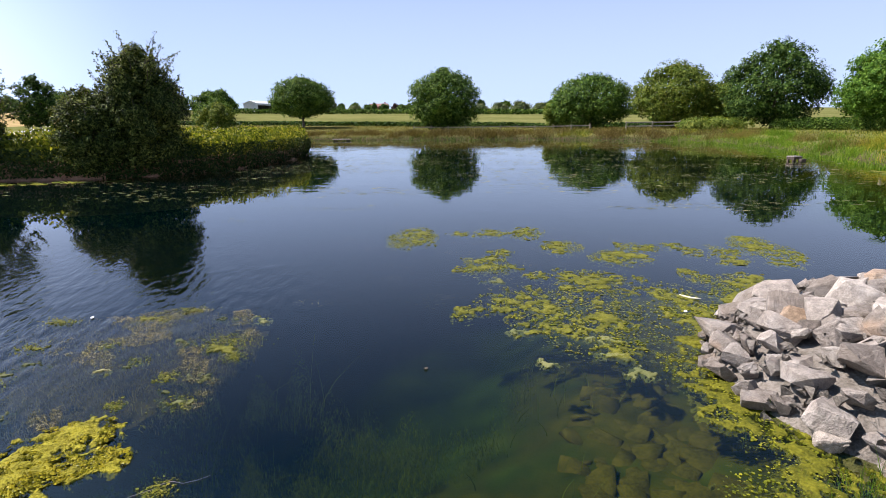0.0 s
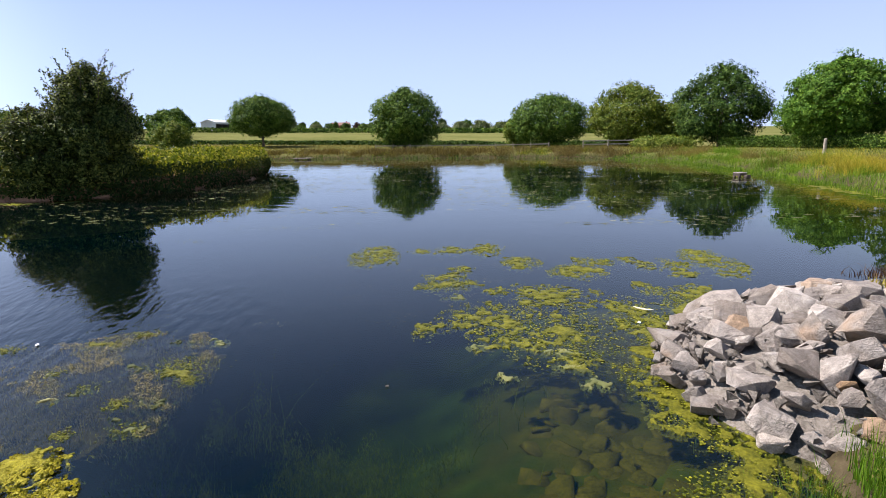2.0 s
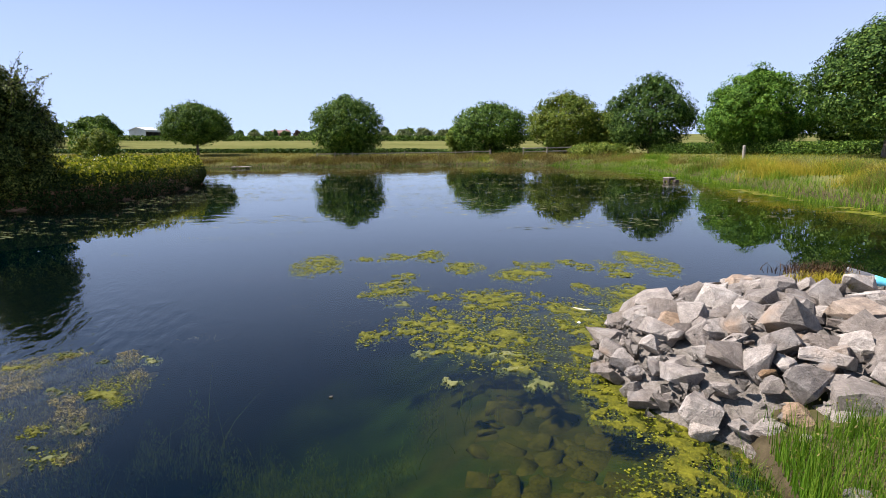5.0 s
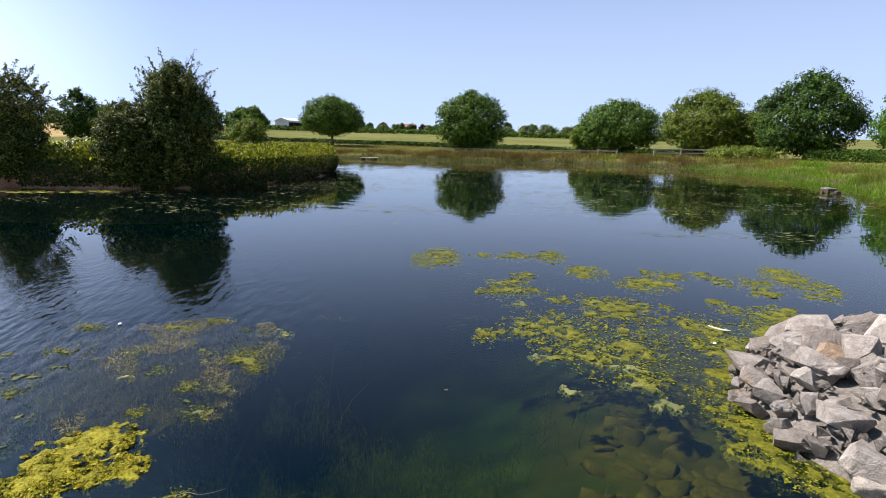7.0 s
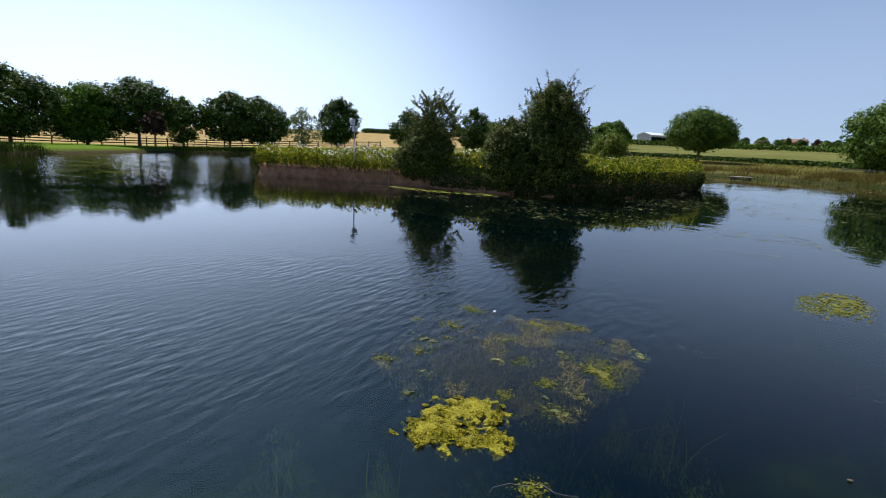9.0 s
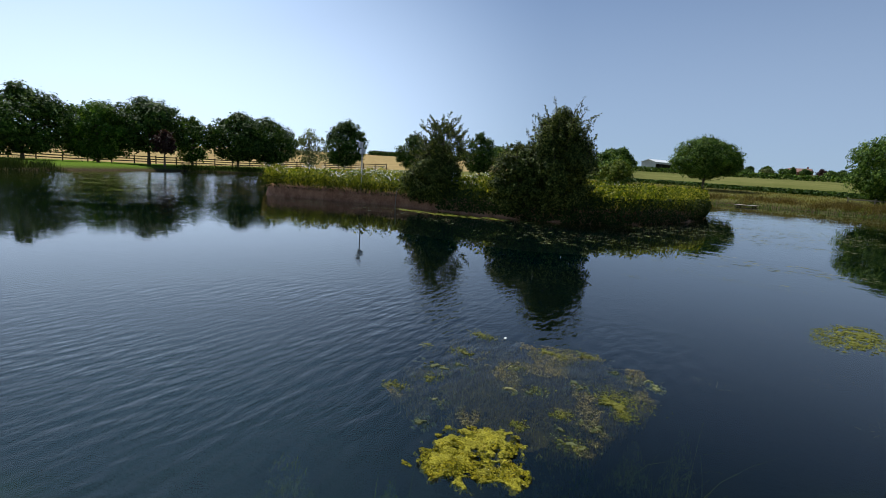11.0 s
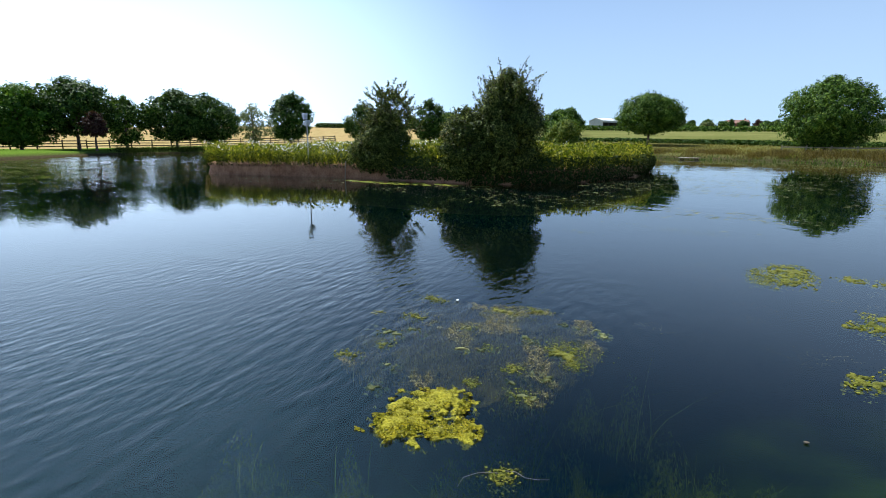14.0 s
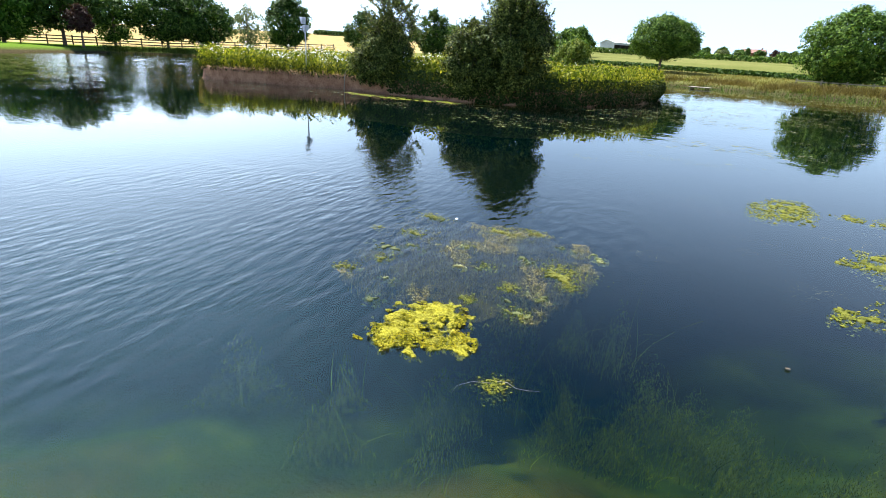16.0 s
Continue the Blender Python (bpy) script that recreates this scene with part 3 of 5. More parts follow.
# ---- trees ----
def tree(x, y, top, radius, crown_low, mat, label, count=9000, leaf=0.17, lobes=150, seed=0, name="tree", category="tree", shape=1.0, spray=0, base=None, squash=1.0, wide=1.0, trunk_r=None, ragged=0.075):
    """A broad-leaved tree: tapered trunk and limbs, and a crown of leaves in many uneven clumps with gaps."""
    r = np.random.default_rng(1000 + seed)
    z0 = float(land(x, y)) if base is None else base
    root = new(name)
    root.location = (x, y, z0)
    H = top - z0
    low = crown_low
    mid = low + (H - low) * 0.5
    rz = (H - low) * 0.5
    # clump places: most near the skin of an uneven body that is widest below its middle, the rest inside it
    s0 = min(0.5, max(0.26, 0.5 - 0.1 * shape))
    n = int(lobes * 0.85)
    s = r.random(n * 4)

    def girth(q):
        up = np.sqrt(np.clip(1 - ((q - s0) / (1 - s0)) ** 2, 0, 1)) ** (0.9 + 0.22 * shape)
        down = np.sqrt(np.clip(1 - ((s0 - q) / s0) ** 2, 0, 1)) ** 0.6
        return np.where(q > s0, up, down)
    s = s[r.random(n * 4) < 0.2 + 0.8 * girth(s)][:n]
    n = len(s)
    ang = r.random(n) * 6.2832
    ph = r.random(6) * 6.28
    bumpy = 1 + ragged * (np.sin(3 * ang + ph[0] + 2 * s) + 0.8 * np.sin(5 * ang + ph[1] + 7 * s) + 0.7 * np.sin(9 * s + ph[2] + 2 * ang))
    size = radius * (0.12 + 0.13 * r.random(n)) * squash
    q = np.where(r.random(n) < 0.78, 0.86 + 0.14 * r.random(n), 0.35 + 0.5 * r.random(n)) * bumpy
    reach = np.clip(girth(s) * radius * q - 0.75 * size, 0.02, None)
    high = low + (H - low) * (0.5 + (s - 0.5) * (1 - 0.8 * size / rz)) + 0.3 * ragged * H * np.sin(4 * ang + ph[3]) * s
    c = np.column_stack([np.cos(ang) * reach * wide, np.sin(ang) * reach, high])
    lobes = n
    per = np.maximum(1, (size ** 2 / np.sum(size ** 2) * count * 1.25).astype(int))
    # small tufts on every clump, a few leaves in each that face about the same way
    idx = np.repeat(np.arange(lobes), np.maximum(1, per // 7))
    off = unit(r.normal(size=(len(idx), 3)) + np.array([0, 0, 0.35])) * (r.random(len(idx)) ** 0.28)[:, None]
    p = c[idx] + off * size[idx][:, None] * np.array([1.1, 1.1, 0.75]) * (0.85 + 0.3 * r.random((len(idx), 1)))
    out = unit(p - np.array([0, 0, mid])) * 1.0 + off * 2.0 + np.array([0, 0, 0.5]) + r.normal(size=p.shape) * 0.6
    p = np.repeat(p, 7, 0) + r.normal(size=(len(p) * 7, 3)) * leaf * 0.55
    out = np.repeat(out, 7, 0) * 1.5
    # the shaded leaves inside
    m = int(count * 0.12)
    t = r.random(m)
    a = r.random(m) * 6.2832
    w = girth(t) * radius * 0.72 * np.sqrt(r.random(m))
    core = np.column_stack([np.cos(a) * w * wide, np.sin(a) * w, low + (H - low) * (0.08 + 0.82 * t)])
    sets = [leaves(p, leaf * 0.55, leaf * 0.36, r, out)] + ([leaves(core, leaf * 0.95, leaf * 0.6, r)] if spray < 100 else [])
    paths = []
    tr = trunk_r or 0.014 * H + 0.04
    bend = r.normal(size=2) * 0.03 * H
    trunk = [(bend[0] * k * k, bend[1] * k * k, -0.25 + (mid + 0.5 * rz + 0.25) * k, tr * (1.25 - 0.95 * k) + (0.25 * tr if k == 0 else 0)) for k in np.linspace(0, 1, 7)]
    paths.append(trunk)
    for k in np.argsort(-size)[: min(16, lobes)]:
        s = 0.25 + 0.5 * r.random()
        a = np.array(trunk[int(2 + 4 * s)][:3]) if len(trunk) > 6 else np.array(trunk[-1][:3])
        b = c[k]
        m = a * 0.5 + b * 0.5 + np.array([0, 0, 0.06 * H])
        rr = tr * 0.38
        paths.append([(*a, rr), (*(a * 0.6 + m * 0.4), rr * 0.8), (*m, rr * 0.6), (*b, rr * 0.2)])
    # long shoots that stick out of the crown, with short side twigs
    shoots = []
    for k in range(spray):
        a = r.random() * 6.28
        t = 0.45 + 0.5 * r.random()
        q = float(girth(np.array(t))) * radius * (0.6 + 0.3 * r.random())
        st = np.array([math.cos(a) * q * wide, math.sin(a) * q, low + (H - low) * t * 0.94])
        d = unit(np.array([math.cos(a) * 0.6, math.sin(a) * 0.6, 0.35 + 0.9 * r.random()]))
        L = (0.1 + 0.17 * r.random()) * H
        bow = unit(r.normal(size=3)) * L * 0.12
        en = st + d * L + np.array([0, 0, -0.02 * H])
        way = [(st * (1 - u) + en * u + bow * 4 * u * (1 - u)) for u in (0, 0.35, 0.7, 1.0)]
        paths.append([(*w, e) for w, e in zip(way, (0.012, 0.009, 0.006, 0.003))])
        n = int(44 * L / 0.6)
        u = r.random(n)[:, None]
        stem = st * (1 - u) + en * u + bow * 4 * u * (1 - u)
        shoots.append(stem + r.normal(size=(n, 3)) * (0.025 + 0.06 * (1 - u) * (r.random((n, 1)) < 0.6)))
    if shoots:
        sh = np.concatenate(shoots)
        sets.append(leaves(sh, leaf * 0.5, leaf * 0.28, r))
    v, f = tubes(paths)
    solid("trunk", raw_mesh("trunk", v, f, True), M_BARK, root)
    v, f = joined(*sets)
    solid("crown", raw_mesh("crown", v, f), mat, root)
    tagged(root, label, category)
    return root


OAK = "round-crowned green field tree standing in rough grass"
tree(-31.0, 68.3, 8.0, 4.5, 1.0, M_OAK, "round-crowned green tree on a short trunk in the meadow", 26000, 0.17, 240, 1, shape=0.9, ragged=0.02)
tree(-10.6, 61.1, 7.6, 4.35, -0.1, M_OAK, "round dark green tree with foliage down to the grass", 28000, 0.165, 250, 2, shape=0.6, ragged=0.03)
tree(5.9, 63.9, 6.9, 4.9, -0.1, M_OAK, "broad dark green tree with foliage down to the grass", 26000, 0.165, 250, 3, shape=0.8, ragged=0.03)
tree(13.6, 58.7, 7.5, 4.4, -0.1, M_YELLOW, "broad yellowish green tree beside the pond meadow", 25000, 0.165, 210, 4, shape=1.0, ragged=0.06)
tree(20.0, 51.4, 8.2, 4.3, -0.1, M_DARK, "tall dark green round tree at the meadow's edge", 27000, 0.155, 250, 5, shape=1.5, ragged=0.03)
tree(25.3, 43.4, 7.7, 4.5, 0.3, M_FRESH, "fresh green spreading tree beside a clipped hedge", 27000, 0.16, 190, 6, shape=1.7, ragged=0.075)
tree(25.0, 30.0, 8.5, 4.6, 0.9, M_DARK, "large dark green tree with a bare trunk by the hedge", 26000, 0.15, 190, 7, shape=1.0, ragged=0.07)
tree(33.0, 43.0, 7.2, 3.9, 0.1, M_OAK, OAK, 11000, 0.2, 150, 8)
tree(29.0, 51.0, 6.2, 4.0, 0.0, M_OAK, OAK, 11000, 0.2, 150, 9)
tree(33.5, 36.0, 6.9, 3.6, 0.1, M_OAK, OAK, 11000, 0.2, 150, 10)
tree(17.4, 57.0, 5.2, 3.0, -0.2, M_YELLOW, "low yellowish green tree between larger trees", 9000, 0.19, 120, 51)
tree(2.2, 66.5, 4.4, 1.7, -0.2, M_YELLOW, "low pale green tree beside a larger one", 7000, 0.19, 110, 52)

tree(-69.8, 1.5, 8.3, 5.2, 0.1, M_DARK, "dark shaded tree at the edge of a lawn", 14000, 0.25, 170, 11)
tree(-71.0, 8.2, 7.5, 4.4, 0.0, M_FRESH, "light green tree standing beside a lawn", 13000, 0.25, 150, 12)
tree(-70.5, 13.2, 8.4, 4.7, 1.1, M_DARK, "dark green tree on a bare trunk in front of a fence", 14000, 0.25, 160, 13)
tree(-64.5, 13.6, 4.5, 1.3, 1.2, M_PURPLE, "young purple-leaved tree on the lawn", 2500, 0.16, 60, 14)
tree(-72.6, 18.5, 6.9, 2.1, 0.2, M_OAK, "slim upright green tree by the fence", 4500, 0.25, 90, 15, shape=2.0)
tree(-72.1, 24.0, 7.9, 4.4, 0.5, M_DARK, "dark green tree in front of a rail fence", 12000, 0.25, 150, 16)
tree(-72.5, 28.4, 7.7, 4.1, 0.3, M_DARK, "dark green tree in front of a rail fence", 10000, 0.25, 140, 77)
tree(-72.2, 34.2, 6.6, 2.9, 0.2, M_GREY, "thin pale grey-green willow", 3500, 0.18, 90, 18)
tree(-74.3, 41.1, 8.7, 3.4, 0.2, M_DARK, "dark green tree at the edge of a wheat field", 10000, 0.25, 140, 19)
tree(-72.5, 53.3, 7.7, 3.2, 0.0, M_DARK, "dark green tree at the edge of a wheat field", 8000, 0.22, 120, 20)
tree(-61.8, 58.3, 7.9, 3.0, 0.0, M_DARK, "dark green tree behind the island", 8000, 0.22, 120, 21)
tree(-57.5, 46.5, 6.4, 2.6, 0.0, M_DARK, "dark green tree behind the island", 7000, 0.22, 100, 24)
tree(-32.2, 50.6, 3.9, 1.9, 0.1, M_YELLOW, "yellow-green bush on the far shore", 5000, 0.17, 80, 22, "bush", "bush")
tree(-37.0, 57.5, 4.6, 2.5, 0.1, M_OAK, "green bush on the far shore", 5000, 0.2, 80, 23, "bush", "bush")
for k, (x, y, top, rad) in enumerate([(-76.5, 117.5, 9.6, 5.0), (-84, 112, 9.4, 5.5), (-92, 107, 9.0, 5.2), (-99, 100, 8.8, 5.2), (-74.4, 118.2, 9.5, 3.2)]):
    tree(x, y, top, rad, 0.2, M_OAK, "rounded tree of a far copse", 7000, 0.4, 110, 30 + k)

# the thorn bushes on the island
tree(-12.0, 15.3, 4.1, 1.45, -0.3, M_THORN, "large ragged thorn bush with long shoots on the island", 44000, 0.066, 180, 41, "bush", "bush", 1.3, 80, 0.5, 1.25, 0.95, 0.09, 0.07)
tree(-13.15, 14.45, 2.85, 1.05, -0.5, M_THORN, "low dense thorn bush hanging over the island's bank", 25000, 0.064, 140, 43, "bush", "bush", 0.7, 22, 0.5, 1.25, 1.0, 0.06, 0.07)
tree(-17.2, 13.85, 2.8, 1.32, -0.4, M_THORN, "bushy thorn with dense foliage on the island", 28000, 0.066, 150, 42, "bush", "bush", 2.2, 40, 0.5, 1.2, 1.0, 0.07, 0.07)
tree(-16.95, 14.0, 3.7, 1.05, 0.0, M_THORN, "slender thorn with bare upright shoots on the island", 3800, 0.075, 70, 46, "bush", "bush", 2.0, 130, 0.5, 0.8, 1.0, 0.06, 0.08)


# ---- reeds, rushes and herbs ----
def along(poly, spacing, lo, hi, r, test=None):
    """Random places beside a closed shoreline, from lo to hi metres outside it."""
    p = np.asarray(poly)
    q = np.roll(p, -1, 0)
    seg = np.hypot(*(q - p).T)
    n = int(seg.sum() / spacing)
    k = r.choice(len(p), n, p=seg / seg.sum())
    t = r.random(n)[:, None]
    at = p[k] * (1 - t) + q[k] * t
    nrm = np.stack([(q - p)[k][:, 1], -(q - p)[k][:, 0]], 1)
    nrm = unit(nrm)
    at = at + nrm * (lo + (hi - lo) * r.random(n))[:, None]
    if test is not None:
        at = at[test(at[:, 0], at[:, 1])]
    return at


def on_land(xy):
    return np.column_stack([xy, land(xy[:, 0], xy[:, 1]) - 0.03])


def stuff(name, sets, mat, label, category):
    v, f = joined(*sets)
    return tagged(solid(name, raw_mesh(name, v, f), mat), label, category, kind="stuff")


def tussocks(xy, n, height, spread, width, lean, r, low=None, rows=2):
    """Rounded clumps: many blades out of each place."""
    k = np.repeat(np.arange(len(xy)), n)
    size = 0.7 + 0.6 * r.random(len(xy))
    off = r.normal(size=(len(k), 2)) * (spread * size[k])[:, None]
    b = on_land(xy[k] + off) if low is None else np.column_stack([xy[k] + off, np.full(len(k), low)])
    fall = np.exp(-(off ** 2).sum(1) / (2 * (spread * size[k] * 1.4) ** 2))
    h = height * size[k] * (0.45 + 0.55 * r.random(len(k))) * (0.55 + 0.45 * fall)
    return blades(b, h, width, lean, r, rows)


if np.sum(POND[:, 0] * np.roll(POND[:, 1], -1) - np.roll(POND[:, 0], -1) * POND[:, 1]) < 0:
    POND = POND[::-1]
r = np.random.default_rng(21)
east = lambda x, y: (x > 7.5) & (y > 8.5) & (y < 41)
north = lambda x, y: (y > 40) & (x > -45)
west = lambda x, y: (x < -42) & (y < 36) & ((y < 3.2) | (y > 15.5))

# the eastern bank: green reeds at the water, dry and golden tussocks behind
def at_water(xy):
    return np.column_stack([xy, np.maximum(land(xy[:, 0], xy[:, 1]), 0.0) - 0.04])


xy = along(POND, 0.0028, -0.7, 0.9, r, east)
stuff("reeds", [blades(at_water(xy), 0.1 + 0.3 * r.random(len(xy)) * (0.2 + 1.1 * fbm(xy[:, 0] * 1.1, xy[:, 1] * 1.1)), 0.015, 0.8, r, 2)], M_RUSH, "fresh green reeds along the pond's edge", "reeds")
xy = along(POND, 1.1, 0.6, 3.6, r, east)
stuff("dry_tussocks", [tussocks(xy, 460, 0.78, 0.34, 0.012, 1.3, r)], M_DRY, "straw-coloured rush tussocks on the bank", "rushes")
xy = along(POND, 1.1, 0.8, 3.6, r, lambda x, y: east(x, y) & (y < 24))
stuff("golden_tussocks", [tussocks(xy, 460, 0.8, 0.36, 0.012, 1.3, r)], M_GOLD, "golden yellow grass clumps on the bank", "grass")
xy = along(POND, 0.8, 0.2, 3.6, r, east)
stuff("green_tussocks", [tussocks(xy, 360, 0.6, 0.28, 0.012, 1.1, r)], M_RUSH, "green rush clumps on the bank", "rushes")
# the northern bank
xy = along(POND, 0.009, -0.5, 0.5, r, north)
stuff("reeds", [blades(np.column_stack([xy, np.maximum(land(xy[:, 0], xy[:, 1]), 0.0) - 0.04]), 0.1 + 0.3 * r.random(len(xy)) * fbm(xy[:, 0] * 0.6, xy[:, 1] * 0.6), 0.03, 0.5, r, 1)], M_OAK, "green reeds along the far shore", "reeds")
xy = along(POND, 0.33, 0.4, 3.6, r, lambda x, y: north(x, y) & (fbm(x * 0.3, y * 0.3, 1) > 0.47))
stuff("dry_tussocks", [tussocks(xy, 210, 0.8, 0.5, 0.026, 1.2, r, rows=1)], M_BROWN, "straw-coloured rush tussocks on the far bank", "rushes")
xy = along(POND, 0.5, 0.1, 4.0, r, lambda x, y: north(x, y) & (fbm(x * 0.3, y * 0.3, 1) < 0.53))
stuff("green_tussocks", [tussocks(xy, 200, 0.6, 0.45, 0.026, 1.2, r, rows=1)], M_HERB, "green rush clumps on the far bank", "rushes")
# sedge beside the lawn in the west
xy = along(POND, 0.2, -0.3, 1.3, r, west)
stuff("sedge", [tussocks(xy, 90, 0.85, 0.4, 0.03, 0.5, r, rows=1)], M_SEDGE_AND_SHADE, "dark green sedge clumps at the lawn's edge", "sedge")
# rough meadow grass around
n = 26000
xy = np.column_stack([12 + 22 * r.random(n), 8 + 46 * r.random(n)])
xy = xy[~inside(xy[:, 0], xy[:, 1], POND)]
stuff("meadow_grass", [blades(on_land(xy), 0.1 + 0.14 * r.random(len(xy)), 0.03, 0.6, r, 1)], M_HERB, "rough meadow grass behind the reeds", "grass")
n = 30000
xy = np.column_stack([-50 + 66 * r.random(n), 47 + 26 * r.random(n)])
xy = xy[~inside(xy[:, 0], xy[:, 1], POND)]
stuff("meadow_grass", [blades(on_land(xy), 0.12 + 0.2 * r.random(len(xy)), 0.05, 0.6, r, 1)], M_DRY, "rough dry meadow grass beyond the pond", "grass")

# the island's cover
n = 90000
lo, hi = ISLAND.min(0), ISLAND.max(0)
xy = lo - 0.2 + (hi - lo + 0.4) * r.random((n, 2))
keep = inside(xy[:, 0], xy[:, 1], ISLAND)
d = edge_distance(xy[:, 0], xy[:, 1], ISLAND)
keep &= r.random(n) < np.where(d < 3.5, 1.0, 0.35)
xy, d = xy[keep], d[keep]
tall = 0.15 + 1.15 * fbm(xy[:, 0] * 0.9, xy[:, 1] * 0.9, 2) + 0.25 * (fbm(xy[:, 0] * 4, xy[:, 1] * 4, 1) - 0.5)
base = np.column_stack([xy, np.full(len(xy), 0.46)])
lean_out = unit(xy - ISLAND.mean(0)) * (np.exp(-d / 0.35) * 0.25)[:, None]
v, f = blades(base, tall * (0.7 + 0.5 * r.random(len(xy))), 0.02, 0.5, r, 2)
v[:, :2] += np.repeat(lean_out, 5, 0) * np.tile([0, 0, 0.3, 0.3, 1.0], len(xy))[:, None]
v[:, 2] -= np.repeat(np.exp(-d / 0.3), 5) * np.tile([0, 0, 0.05, 0.05, 0.3], len(xy))
stuff("island_grass", [(v, f)], M_HERB, "tall unmown grass covering the island", "grass")
n = 70000
k = r.integers(0, len(xy), n)
at = np.column_stack([xy[k] + r.normal(size=(n, 2)) * 0.1, 0.5 + tall[k] * (0.15 + 0.85 * r.random(n))])
at[:, :2] += lean_out[k] * 0.4
p0, p1 = ISLAND, np.roll(ISLAND, -1, 0)
n = 30000
k = r.integers(0, len(p0), n)
t = r.random(n)[:, None]
rim = p0[k] * (1 - t) + p1[k] * t
rim = rim[(rim[:, 0] > -16.6) | (r.random(n) < 0.25)]
hang = np.where(rim[:, 0] > -16.6, 0.0, 0.42) + (0.95 - np.where(rim[:, 0] > -16.6, 0.0, 0.42)) * r.random(len(rim))
rim = np.column_stack([rim + unit(rim - ISLAND.mean(0)) * (0.02 + 0.3 * r.random(len(rim)) * np.sin(hang * 3))[:, None], hang])
stuff("island_herbs", [leaves(at, 0.07, 0.036, r, np.column_stack([unit(at[:, :2] - ISLAND.mean(0)) * (2.2 * np.exp(-edge_distance(at[:, 0], at[:, 1], ISLAND) / 0.6))[:, None], np.full(len(at), 0.6)]))], M_HERB, "leafy nettles and herbs covering the island", "herbs")
# hanging leaves in a darker colour that paints the front bank's shade
stuff("brambles", [leaves(rim, 0.05, 0.026, r, np.column_stack([unit(rim[:, :2] - ISLAND.mean(0)) * 2.6, np.full(len(rim), -0.2)]), 0.4)], M_SEDGE_AND_SHADE, "trailing leaves over the island's bank, coloured dark for its shade", "brambles")
# daisies on the western end
k = np.flatnonzero((xy[:, 0] < -15.5) & (fbm(xy[:, 0] * 1.1, xy[:, 1] * 1.1, 1) > 0.44) & (d < 3))
k = r.choice(k, min(2900, len(k)), replace=False)
c = np.column_stack([xy[k], 0.5 + tall[k] * (0.85 + 0.3 * r.random(len(k)))])
c[:, :2] += lean_out[k] * 0.6
a = np.linspace(0, 2 * np.pi, 7, endpoint=False)
tilt = r.normal(size=(len(k), 2)) * 0.35 + np.array([0.2, -0.3])
rad = 0.015 + 0.01 * r.random(len(k))
ring = c[:, None, :] + np.stack([np.cos(a)[None] * rad[:, None], np.sin(a)[None] * rad[:, None], -(np.cos(a)[None] * tilt[:, :1] + np.sin(a)[None] * tilt[:, 1:]) * rad[:, None]], -1)
v = np.concatenate([ring, c[:, None] + np.array([0, 0, 0.008])], 1)
tri = np.array([(q, (q + 1) % 7, 7) for q in range(7)])
stuff("daisies", [(v.reshape(-1, 3), (np.arange(len(k))[:, None, None] * 8 + tri[None]).reshape(-1, 3))], M_PETAL, "white ox-eye daisies among the island's grass", "flowers")


# ---- hedges ----
def hedge(name, line, height, width, count, leaf, mat, label):
    r = np.random.default_rng(len(line) * 77 + int(abs(line[0][0]) * 10))
    p = np.asarray(line, dtype=float)
    seg = np.hypot(*(p[1:] - p[:-1]).T)
    k = r.choice(len(seg), count, p=seg / seg.sum())
    t = r.random(count)[:, None]
    at = p[k] * (1 - t) + p[k + 1] * t
    d = unit(p[k + 1] - p[k])
    side = np.stack([-d[:, 1], d[:, 0]], 1)
    ang = r.random(count) * np.pi
    top = height * (0.86 + 0.28 * fbm(at[:, 0] * 0.5, at[:, 1] * 0.5, 3))
    s = r.random(count) ** 0.3
    xy = at + side * (np.cos(ang) * width * 0.5 * s)[:, None]
    z = land(at[:, 0], at[:, 1]) + np.clip(np.sin(ang) ** 0.6 * top * s, 0.02, None)
    v, f = leaves(np.column_stack([xy, z]), leaf * 0.6, leaf * 0.38, r, np.column_stack([side * np.cos(ang)[:, None], np.sin(ang)]))
    return tagged(solid(name, raw_mesh(name, v, f), mat), label, "hedge")


hedge("hedge", [(19.5, 49.5), (22.5, 45.8), (26.5, 37.0), (28.2, 31.0), (29.5, 22.0)], 0.95, 1.5, 26000, 0.13, M_OAK, "low clipped green hedge along the meadow")
hedge("hedge", [(-60, 78), (-27, 75.2), (-8, 73), (10, 71), (22, 66)], 0.62, 1.6, 16000, 0.24, M_DARK, "low dark field hedge beyond the trees")
hedge("hedge", [(-170, 104), (-140, 124), (-112, 146)], 1.6, 3.0, 6000, 0.6, M_DARK, "tall dark hedge at the top of a wheat field")
hedge("hedge", [(-118, 170), (-92, 176), (-60, 186), (-20, 182), (30, 178)], 1.7, 3.0, 9000, 0.6, M_OAK, "far green field hedge")
tree(15.2, 50.2, 1.75, 3.0, -0.3, M_YELLOW, "low green mound of brambles on the meadow", 7000, 0.14, 110, 60, "bramble", "bush", 0.2)

